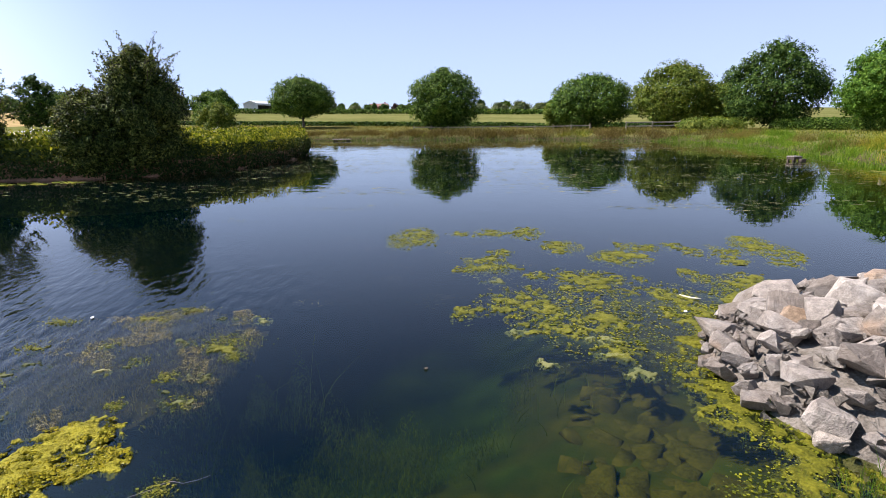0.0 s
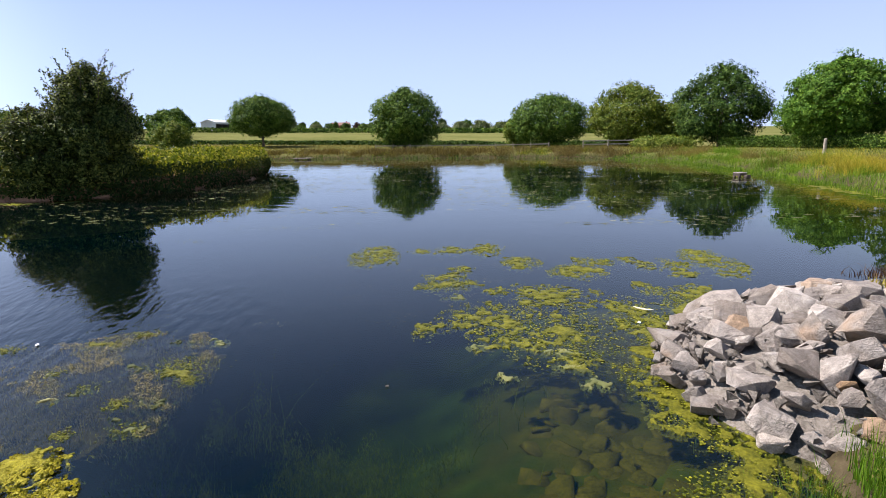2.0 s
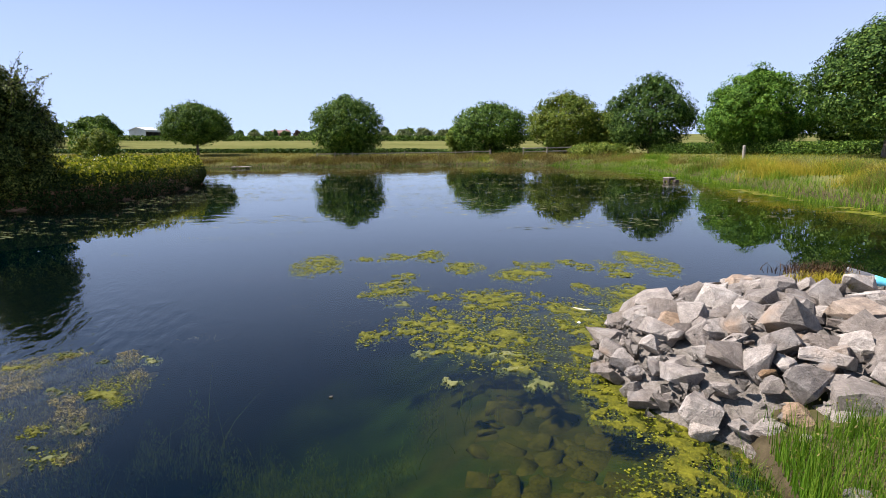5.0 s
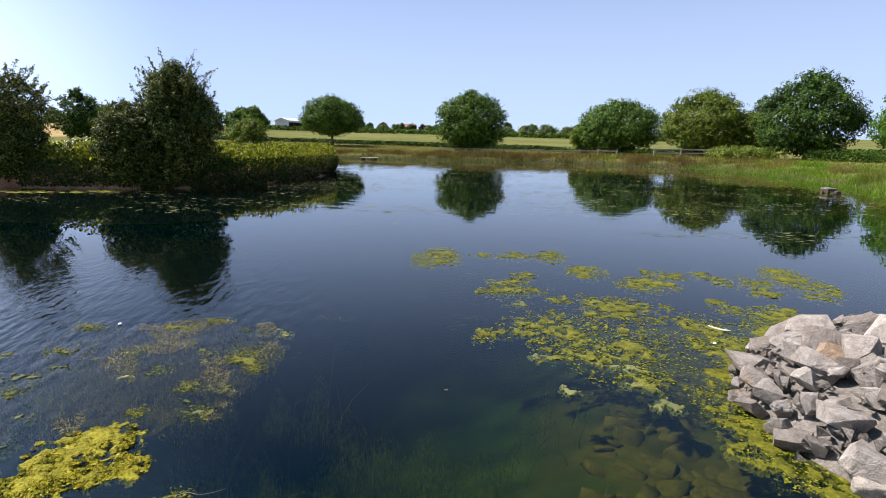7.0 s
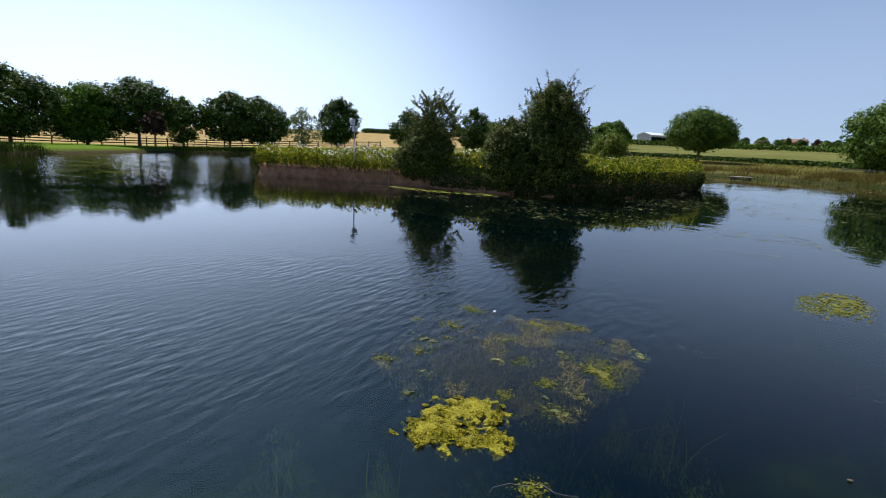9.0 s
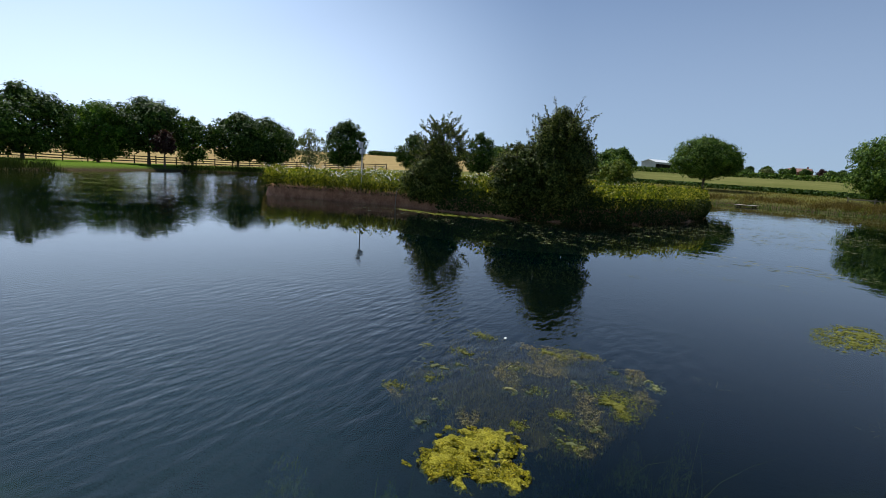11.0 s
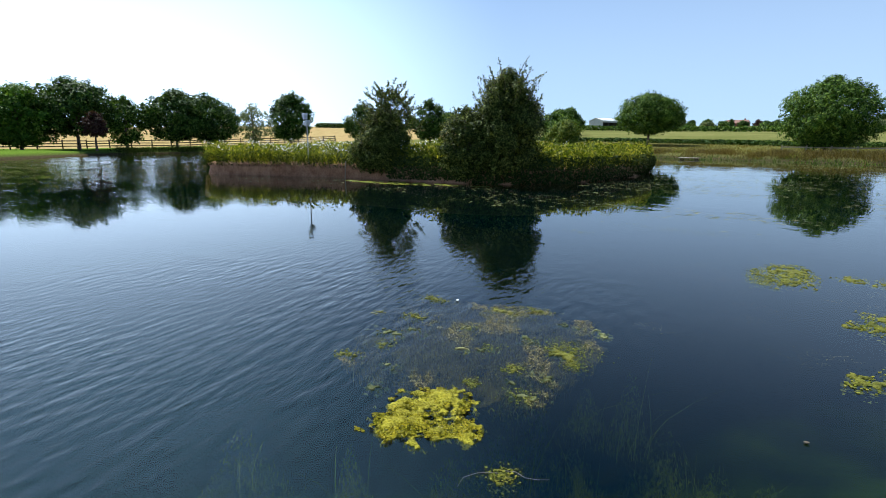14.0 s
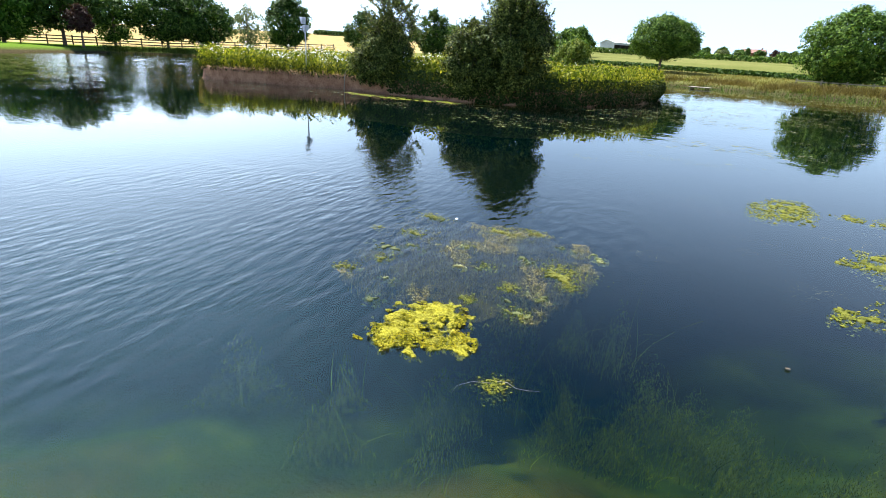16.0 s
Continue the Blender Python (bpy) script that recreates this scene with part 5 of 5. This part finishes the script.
DULL = [(-2.02, 3.95, 0.22, 0.07), (-2.33, 3.04, 0.07, 0.07), (-1.69, 2.6, 0.13, 0.08), (-1.82, 2.68, 0.08, 0.05), (-2.75, 3.25, 0.05, 0.05), (-2.42, 2.03, 0.09, 0.08), (-2.27, 3.37, 0.13, 0.08), (-3.2, 2.75, 0.18, 0.1), (-3.0, 2.9, 0.12, 0.06), (-2.5, 2.9, 0.08, 0.05), (-1.75, 2.95, 0.1, 0.08), (-2.6, 2.3, 0.1, 0.06)]
stuff("dull_algae", [lace(oval(*q, r), 0.008, 0.14, r, 0.1, 0.3, 34.0, 7.0, 0.004) for q in DULL], M_ALGAE_DULL, "dull tufts of weed at the water's surface", "pondweed")
# pale wisps of weed adrift under the open water
n = 46
xy = np.column_stack([-2.6 + 4.6 * r.random(n), 4.6 + 4.0 * r.random(n)])
k = np.repeat(np.arange(n), 40)
at = xy[k] + r.normal(size=(len(k), 2)) * np.column_stack([(0.06 + 0.12 * r.random(n))[k], (0.04 + 0.06 * r.random(n))[k]])
v, f = blades(np.column_stack([at, np.zeros(len(k))]), 0.03 + 0.05 * r.random(len(k)), 0.004, 3.0, r, 2)
v[:, 2] = v[:, 2] * 0.2 - np.repeat(0.03 + 0.1 * r.random(n)[k], 5)
stuff("weed_wisps", [(v, f)], M_WEED, "pale wisps of pondweed adrift below the surface", "pondweed")
# soft plants that rise from the bed: feathery clouds and a few single stems
n = 90
xy = np.column_stack([-3.2 + 4.4 * r.random(n), 1.1 + 3.2 * r.random(n)])
xy = np.concatenate([xy[fbm(xy[:, 0] * 1.3, xy[:, 1] * 1.3, 3) > 0.45], np.array([[-1.32, 1.61], [-1.36, 1.5], [-2.05, 1.45], [-2.0, 1.35], [-0.77, 3.28], [-0.7, 3.1], [0.7, 3.48]])])
k = np.repeat(np.arange(len(xy)), 1300)
wide = (0.05 + 0.11 * r.random(len(xy)))[k]
at = xy[k] + r.normal(size=(len(k), 2)) * wide[:, None]
z0 = land(at[:, 0], at[:, 1])
tall = (0.35 + 0.5 * r.random(len(xy)))[k] * np.exp(-((at - xy[k]) ** 2).sum(1) / (2 * (wide * 1.1) ** 2))
c = np.column_stack([at, z0 + np.abs(z0) * tall * r.random(len(k))])
c = c[z0 < -0.45]
stuff("bed_weed", [blades(c, 0.015 + 0.03 * r.random(len(c)), 0.0036, 1.0, r, 1)], M_DEEPWEED, "soft green water plants rising from the bed", "pondweed")
k = r.choice(len(xy), 260)
foot = on_land(xy[k] + r.normal(size=(260, 2)) * 0.12)
stuff("weed_stems", [blades(foot, -foot[:, 2] * (0.4 + 0.4 * r.random(260)), 0.006, 1.0, r, 4)], M_DEEPWEED, "single green weed stems rising from the bed", "pondweed")
# thin scum on the open water further out
n = 26000
xy = np.column_stack([-14 + 25 * r.random(n), 10 + 36 * r.random(n)])
f = fbm(xy[:, 0] * 0.35, xy[:, 1] * 0.9, 2)
xy = xy[(f > 0.5) & (r.random(n) < 0.6)]
xy = xy[inside(xy[:, 0], xy[:, 1], POND) & ~inside(xy[:, 0], xy[:, 1], ISLAND)]
stuff("water_scum", [flakes(xy, 0.016, r, 0.002, 5.0)], M_ALGAE_DULL, "thin floating weed scraps far out on the water", "pondweed")
belt = np.concatenate([patch([(-18.3, 12.2), (-15.5, 11.6), (-12.3, 13.2), (-11.4, 14.2), (-13.0, 13.9), (-15.5, 13.0)], 3600, 0.9, 0.53, r, 0.5),
                       patch([(8.9, 9), (10.6, 9), (10.2, 14), (10.8, 18), (9.8, 18), (9.4, 13)], 5600, 0.8, 0.55, r, 0.5)])
stuff("shore_algae", [flakes(belt, 0.05, r, 0.004, 1.5)], M_ALGAE_FLAKE, "yellow-green algae belt before the banks", "algae")
n = 1500
xy = np.column_stack([-24 + 16 * r.random(n), 6.5 + 16 * r.random(n)])
f = fbm(xy[:, 0] * 0.6, xy[:, 1] * 0.6, 1)
d = edge_distance(xy[:, 0], xy[:, 1], ISLAND)
xy = xy[(f > 0.5) & (d < 3.2) & ~inside(xy[:, 0], xy[:, 1], ISLAND)]
stuff("water_scum", [flakes(xy, 0.024, r, 0.003, 3.0)], M_ALGAE_DULL, "thin floating weed scraps before the island", "pondweed")


# ---- fences ----
def rail_fence(name, line, spacing, height, rails, mat, label, post_w=0.12):
    """Posts and rails along a line over the ground; every post and rail is a part."""
    r = np.random.default_rng(int(abs(line[0][0]) * 13))
    p = np.asarray(line, dtype=float)
    seg = np.hypot(*(p[1:] - p[:-1]).T)
    run = np.concatenate([[0], np.cumsum(seg)])
    at = np.arange(0, run[-1] + 0.01, spacing)
    xy = np.column_stack([np.interp(at, run, p[:, 0]), np.interp(at, run, p[:, 1])])
    root = new(name)
    root.location = (xy[0, 0], xy[0, 1], float(land(xy[0, 0], xy[0, 1])))
    post_me = bpy.data.meshes.new("post")
    bm = box_bm(post_w, post_w, height + 0.4, 0.012, (0, 0, (height - 0.4) / 2))
    bm.to_mesh(post_me)
    bm.free()
    post_me.materials.append(mat)
    rail_me = bpy.data.meshes.new("rail")
    bm = box_bm(1.0, 0.035, 0.11, 0.008)
    bm.to_mesh(rail_me)
    bm.free()
    rail_me.materials.append(mat)
    tops = [Vector((x, y, float(land(x, y)))) for x, y in xy]
    for t in tops:
        ob = new("post", post_me)
        ob.parent = root
        ob.matrix_local = Matrix.Translation(t - root.location) @ pose(0, 0, 0, r.normal() * 1.5, r.normal() * 1.5, r.random() * 8)
    for a, b in zip(tops, tops[1:]):
        for h in rails:
            ob = new("rail", rail_me)
            ob.parent = root
            d = b - a
            m = Matrix.Translation((a + b) / 2 - root.location + Vector((0, 0, h + r.normal() * 0.012)))
            ob.matrix_local = m @ Vector((1, 0, 0)).rotation_difference(d).to_matrix().to_4x4() @ Matrix.Translation((0, post_w * 0.62, 0)) @ Matrix.Diagonal((d.length * 1.01, 1, 1, 1))
    return tagged(root, label, "fence")


rail_fence("fence", [(-74.0, -14), (-74.6, 10), (-75.6, 30), (-77, 52)], 2.4, 1.05, (0.3, 0.6, 0.9), M_TIMBER, "dark wooden three-rail fence before a wheat field")
rail_fence("fence", [(8.6, 55.6), (13.4, 54.8)], 2.4, 0.8, (0.35, 0.68), M_GREYWOOD, "short weathered two-rail fence on the meadow")
rail_fence("fence", [(-13.5, 58.5), (-4, 59.5), (5.5, 58.8)], 1.9, 0.6, (0.42,), M_GREYWOOD, "low weathered fence of posts and one rail")

# a single leaning post on the eastern bank
bm = bmesh.new()
bmesh.ops.create_cone(bm, segments=10, radius1=0.075, radius2=0.065, depth=1.05, cap_ends=True)
bmesh.ops.bevel(bm, geom=[e for e in bm.edges if e.verts[0].co.z > 0.5 and e.verts[1].co.z > 0.5], offset=0.015, segments=1, affect="EDGES")
lone = from_bm("fence_post", bm, M_GREYWOOD)
lone.location = (15.0, 26.2, float(land(15.0, 26.2)) + 0.36)
lone.rotation_euler = (radians(2), radians(-2), 0)
tagged(lone, "pale weathered wooden post among golden grass", "post")


# ---- barn and house ----
def cladding(w, h, pitch, depth=0.05):
    """An upright sheet with pressed ribs, w wide in x and h high, from its lower left corner."""
    n = max(2, int(w / pitch))
    xs, ds = [], []
    for k in range(n):
        x = k * w / n
        for u, q in ((0, 0), (0.35, 0), (0.45, 1), (0.9, 1)):
            xs.append(x + u * w / n)
            ds.append(q * depth)
    xs.append(w)
    ds.append(0)
    m = len(xs)
    v = [(x, -d, 0) for x, d in zip(xs, ds)] + [(x, -d, h) for x, d in zip(xs, ds)]
    f = [(k, k + 1, m + k + 1, m + k) for k in range(m - 1)]
    return np.array(v, dtype=float), np.array(f)


M_SHEET = plain("grey_sheet", (0.4, 0.4, 0.4), (0.55, 0.55, 0.54), 0.4, 0.55, 0)
M_ROOF = plain("pale_roof_sheet", (0.6, 0.61, 0.63), (0.75, 0.76, 0.78), 0.4, 0.4, 0)
M_BLOCK = plain("pale_blockwork", (0.6, 0.58, 0.54), (0.75, 0.73, 0.69), 1.0, 0.9, 0.2)
M_BRICK = plain("red_brick", (0.22, 0.08, 0.05), (0.36, 0.15, 0.1), 3.0, 0.9, 0.2)
M_TILE = plain("red_roof_tile", (0.15, 0.075, 0.06), (0.26, 0.14, 0.11), 2.0, 0.85, 0.2)
# near-black colour that stands for the shade inside the barn's open bay
M_BAY_SHADE = plain("bay_shade_black", (0.015, 0.014, 0.013), (0.035, 0.032, 0.03), 1.0, 0.8, 0)
M_WINDOW = plain("window_glass", (0.03, 0.035, 0.04), (0.06, 0.065, 0.07), 1.0, 0.1, 0)

W_, L_, E_, R_ = 9.5, 17.0, 3.9, 5.2
barn = new("barn")
bx, by = -150.5, 258.0
barn.location = (bx, by, float(land(bx, by)) - 0.15)
barn.rotation_euler = (0, 0, radians(-14))
gable = bmesh.new()
pts = [(0, 0, 1.2), (W_, 0, 1.2), (W_, 0, E_), (W_ / 2, 0, R_), (0, 0, E_)]
front = [gable.verts.new(p) for p in pts]
back_v = [gable.verts.new((p[0], 0.12, p[2])) for p in pts]
gable.faces.new(front)
gable.faces.new(back_v[::-1])
for a in range(5):
    gable.faces.new((front[a], front[(a + 1) % 5], back_v[(a + 1) % 5], back_v[a]))
from_bm("gable_wall", gable, M_SHEET, barn, "grey sheet cladding")
v, f = cladding(W_, E_ - 1.2, 0.9, 0.06)
rib = solid("cladding", raw_mesh("cladding", v + np.array([0, -0.01, 1.2]), f), M_SHEET, barn)
from_bm("plinth", box_bm(W_ + 0.2, 0.3, 1.25, 0.02, (W_ / 2, 0.05, 0.6)), M_BLOCK, barn, "pale block plinth")
from_bm("back_wall", box_bm(W_, 0.15, E_, 0, (W_ / 2, L_, E_ / 2)), M_SHEET, barn)
from_bm("side_wall", box_bm(0.15, L_, E_, 0, (0.05, L_ / 2 + 0.1, E_ / 2)), M_SHEET, barn)
# wall added within the bay to carry its painted shade
from_bm("bay_shade_wall", box_bm(0.15, L_ - 0.4, E_ - 0.2, 0, (W_ * 0.55, L_ / 2, E_ / 2)), M_BAY_SHADE, barn, "added wall painted near-black for the shade in the open bay")
from_bm("fascia", box_bm(0.15, L_, 0.9, 0, (W_, L_ / 2, E_ - 0.45)), M_SHEET, barn)
for k in range(5):
    from_bm("bay_post", box_bm(0.25, 0.25, E_, 0.02, (W_ - 0.1, 0.3 + k * (L_ - 0.6) / 4, E_ / 2)), M_TIMBER, barn)
for side in (0, 1):
    bm = bmesh.new()
    x0, x1 = (-0.4, W_ / 2) if side == 0 else (W_ + 0.4, W_ / 2)
    z0, z1 = E_ - 0.05, R_ + 0.12
    q = [bm.verts.new(p) for p in ((x0, -0.4, z0), (x0, L_ + 0.4, z0), (x1, L_ + 0.4, z1), (x1, -0.4, z1))]
    face = bm.faces.new(q if side else q[::-1])
    ext = bmesh.ops.extrude_face_region(bm, geom=[face])
    bmesh.ops.translate(bm, vec=(0, 0, 0.12), verts=[e for e in ext["geom"] if isinstance(e, bmesh.types.BMVert)])
    from_bm("roof", bm, M_ROOF, barn, "pale sheet roof")
tagged(barn, "grey sheet-clad barn with pale roof and open bay", "barn")

house = new("house")
hx, hy = -95.0, 314.0
house.location = (hx, hy, float(land(hx, hy)) - 0.3)
house.rotation_euler = (0, 0, radians(8))
from_bm("wall", box_bm(11, 6, 2.4, 0.02, (0, 0, 1.2)), M_BRICK, house, "red brick walls")
bm = bmesh.new()
q = [bm.verts.new(p) for p in ((-5.9, -3.5, 2.3), (5.9, -3.5, 2.3), (5.9, 3.5, 2.3), (-5.9, 3.5, 2.3), (-5.2, 0, 4.1), (5.2, 0, 4.1))]
for face in ((0, 1, 5, 4), (2, 3, 4, 5), (0, 4, 3), (1, 2, 5), (0, 3, 2, 1)):
    bm.faces.new([q[k] for k in face])
roof = from_bm("roof", bm, M_TILE, house, "red tiled roof")
from_bm("chimney", box_bm(0.7, 0.7, 1.3, 0.03, (3.4, 0.3, 4.2)), M_BRICK, roof)
for x in (-3.8, -1.4, 1.4, 3.8):
    win = from_bm("window", box_bm(1.3, 0.1, 1.1, 0.01, (x, -3.02, 1.5)), M_ROOF, house, "white framed window")
    from_bm("pane", box_bm(1.1, 0.04, 0.9, 0, (x, -3.09, 1.5)), M_WINDOW, win)
tagged(house, "red-brick bungalow with red tiled roof behind trees", "house")

# ---- pole with two boxes on the island ----
M_STEEL = plain("grey_steel", (0.3, 0.31, 0.32), (0.45, 0.46, 0.47), 8.0, 0.45, 0.1, 0.7)
M_GREYBOX = plain("pale_grey_plastic", (0.45, 0.46, 0.47), (0.6, 0.61, 0.62), 8.0, 0.5, 0.1)
pole = new("pole")
pole.location = (-20.55, 12.3, 0.5)
v, f = tubes([[(0, 0, -0.3, 0.03), (0, 0, 0.7, 0.028), (0.0, 0, 1.95, 0.025)]], 10)
solid("mast", raw_mesh("mast", v, f, True), M_STEEL, pole)
from_bm("box", box_bm(0.2, 0.2, 0.2, 0.03, (0.05, 0, 1.78)), M_GREYBOX, pole)
bm = bmesh.new()
bmesh.ops.create_cone(bm, segments=14, radius1=0.1, radius2=0.11, depth=0.24, cap_ends=True)
bmesh.ops.bevel(bm, geom=bm.edges[:], offset=0.012, segments=1, affect="EDGES")
bmesh.ops.translate(bm, vec=(-0.06, -0.04, 2.05), verts=bm.verts)
from_bm("sensor_can", bm, M_GREYBOX, pole)
from_bm("bracket", box_bm(0.32, 0.04, 0.04, 0.005, (0.0, 0, 1.66)), M_STEEL, pole)
tagged(pole, "grey metal pole with two small pale boxes", "pole")

# a stick standing in the water before the island
v, f = tubes([[(0, 0, -0.9, 0.022), (0.01, 0, 0.0, 0.02), (0.03, 0.01, 0.45, 0.018), (0.08, 0.02, 0.72, 0.014)]], 8)
stick = solid("stick", raw_mesh("stick", v, f, True), M_GREYWOOD)
stick.location = (-18.42, 12.7, 0)
tagged(stick, "pale bare stick standing in the water", "stick")


# ---- platforms on the water ----
def platform(name, x, y, w, d, h, yaw, label):
    root = new(name)
    root.location = (x, y, 0)
    root.rotation_euler = (0, 0, radians(yaw))
    n = 5
    me = bpy.data.meshes.new("plank")
    bm = box_bm(w, d / n - 0.012, 0.035, 0.006)
    bm.to_mesh(me)
    bm.free()
    me.materials.append(M_GREYWOOD)
    for k in range(n):
        ob = new("plank", me)
        ob.parent = root
        ob.location = (0, (k + 0.5) * d / n - d / 2, h)
    for sx in (-1, 1):
        from_bm("beam", box_bm(0.07, d, 0.09, 0.006, (sx * w * 0.36, 0, h - 0.065)), M_TIMBER, root)
        for sy in (-1, 1):
            from_bm("leg", box_bm(0.07, 0.07, 1.2 + h, 0.008, (sx * w * 0.36, sy * d * 0.36, h / 2 - 0.66)), M_TIMBER, root)
    return tagged(root, label, "platform")


platform("duck_platform", 9.55, 21.7, 0.36, 0.34, 0.17, 20, "small weathered wooden duck platform standing in the water")
platform("landing_stage", -17.4, 46.6, 1.6, 1.0, 0.14, 5, "low wooden landing stage at the far shore")
low = from_bm("float", box_bm(0.2, 0.15, 0.12, 0.03, (0, 0, 0.06)), M_TIMBER)
low.location, low.rotation_euler = (9.62, 21.2, 0), (0, 0, 0.4)
tagged(low, "dark wooden float below the duck platform", "float")

# ---- on the rock pile: a bottle on a tube, burnt turf ----
M_BLUE = plain("bright_blue_plastic", (0.08, 0.42, 0.62), (0.16, 0.6, 0.78), 10.0, 0.35, 0)
M_DULL = plain("grey_plastic", (0.11, 0.11, 0.11), (0.2, 0.2, 0.2), 10.0, 0.4, 0.1)


def turned(profile, segs=18):
    """A body turned about z from (radius, height) pairs."""
    a = np.linspace(0, 2 * np.pi, segs, endpoint=False)
    v = np.concatenate([np.column_stack([rr * np.cos(a), rr * np.sin(a), np.full(segs, zz)]) for rr, zz in profile])
    f = []
    for k in range(len(profile) - 1):
        for j in range(segs):
            f.append((k * segs + j, k * segs + (j + 1) % segs, (k + 1) * segs + (j + 1) % segs, (k + 1) * segs + j))
    return v, np.array(f)


torch = new("tube")
torch.matrix_local = Matrix.Translation((3.8, 4.42, 0.49)) @ (Vector((0, 0, 1)).rotation_difference(Vector((0.75, -0.62, -0.22)))).to_matrix().to_4x4() @ Matrix.Scale(0.8, 4)
v, f = turned([(0.001, 0.0), (0.05, 0.0), (0.055, 0.01), (0.055, 0.2), (0.05, 0.205), (0.05, 0.215), (0.052, 0.22), (0.052, 0.235), (0.045, 0.24)])
solid("barrel", raw_mesh("barrel", v, f, True), M_DULL, torch, "dull grey cylinder")
v, f = turned([(0.045, 0.235), (0.052, 0.24), (0.05, 0.3), (0.036, 0.42), (0.02, 0.47), (0.001, 0.475)])
solid("sleeve", raw_mesh("sleeve", v, f, True), M_BLUE, torch, "bright blue tapered plastic sleeve")
tagged(torch, "grey and bright blue tube lying on the rocks", "tube")
r = np.random.default_rng(77)
xy = np.array([3.45, 4.2]) + r.normal(size=(420, 2)) * np.array([0.1, 0.08])
stuff("turf", [blades(np.column_stack([xy, np.full(len(xy), 0.47)]), 0.04 + 0.06 * r.random(len(xy)), 0.008, 0.8, r, 2)], M_GOLD, "yellow-green turf tuft among the rocks", "grass")
xy = np.array([3.5, 4.38]) + r.normal(size=(380, 2)) * np.array([0.16, 0.06])
M_DEAD = foliage("dead_stems", (0.02, 0.012, 0.008), (0.06, 0.035, 0.02), (0.14, 0.09, 0.05), 0.1)
stuff("dead_stems", [blades(np.column_stack([xy, np.full(len(xy), 0.5)]), 0.05 + 0.08 * r.random(len(xy)), 0.008, 1.5, r, 3)], M_DEAD, "dead brown stems lying on the rocks", "plant litter")

# ---- small floating things ----
M_STRAW = plain("pale_straw", (0.45, 0.4, 0.25), (0.65, 0.6, 0.42), 10, 0.7, 0)


def fleck(name, x, y, w, d, yaw, mat, label, category):
    bm = bmesh.new()
    bmesh.ops.create_icosphere(bm, subdivisions=2, radius=0.5)
    bmesh.ops.scale(bm, vec=(w, d, 0.012), verts=bm.verts)
    for q in bm.verts:
        q.co.z += 0.25 * q.co.x ** 2 / max(w, 0.01)
    ob = from_bm(name, bm, mat, smooth=True)
    ob.location, ob.rotation_euler = (x, y, 0.008), (0, 0, radians(yaw))
    return tagged(ob, label, category)


fleck("leaf", -0.33, 3.25, 0.03, 0.02, 30, M_BARK, "brownish dead leaf floating on the water", "leaf")
fleck("reed_piece", 1.75, 5.0, 0.2, 0.035, 150, M_STRAW, "pale broken reed piece floating among algae", "reed")
fleck("feather", 1.62, 4.62, 0.045, 0.03, 80, M_PETAL, "small white feather floating among algae", "feather")
fleck("feather", -3.35, 3.75, 0.05, 0.03, 120, M_PETAL, "small white feather floating beside pondweed", "feather")
fleck("feather", -1.78, 1.98, 0.03, 0.016, 10, M_PETAL, "small white feather on the algae mat", "feather")
fleck("leaf", 0.72, 2.12, 0.06, 0.05, 45, plain("brown_leaf", (0.2, 0.1, 0.05), (0.32, 0.18, 0.09), 10, 0.7, 0), "brown dead leaf floating near the bank", "leaf")
v, f = tubes([[(-1.32, 1.92, 0.0, 0.0012), (-1.25, 1.965, 0.004, 0.0012), (-1.19, 1.96, 0.004, 0.0011), (-1.14, 1.99, 0.004, 0.001), (-1.1, 2.03, 0.004, 0.0008)], [(-1.3, 1.9, 0.004, 0.0012), (-1.37, 1.84, 0.003, 0.001), (-1.4, 1.76, 0.0, 0.001), (-1.38, 1.7, -0.01, 0.0008)]], 5)
tagged(solid("twig", raw_mesh("twig", v, f, True), M_GREYWOOD), "thin pale twig floating with weed", "twig")
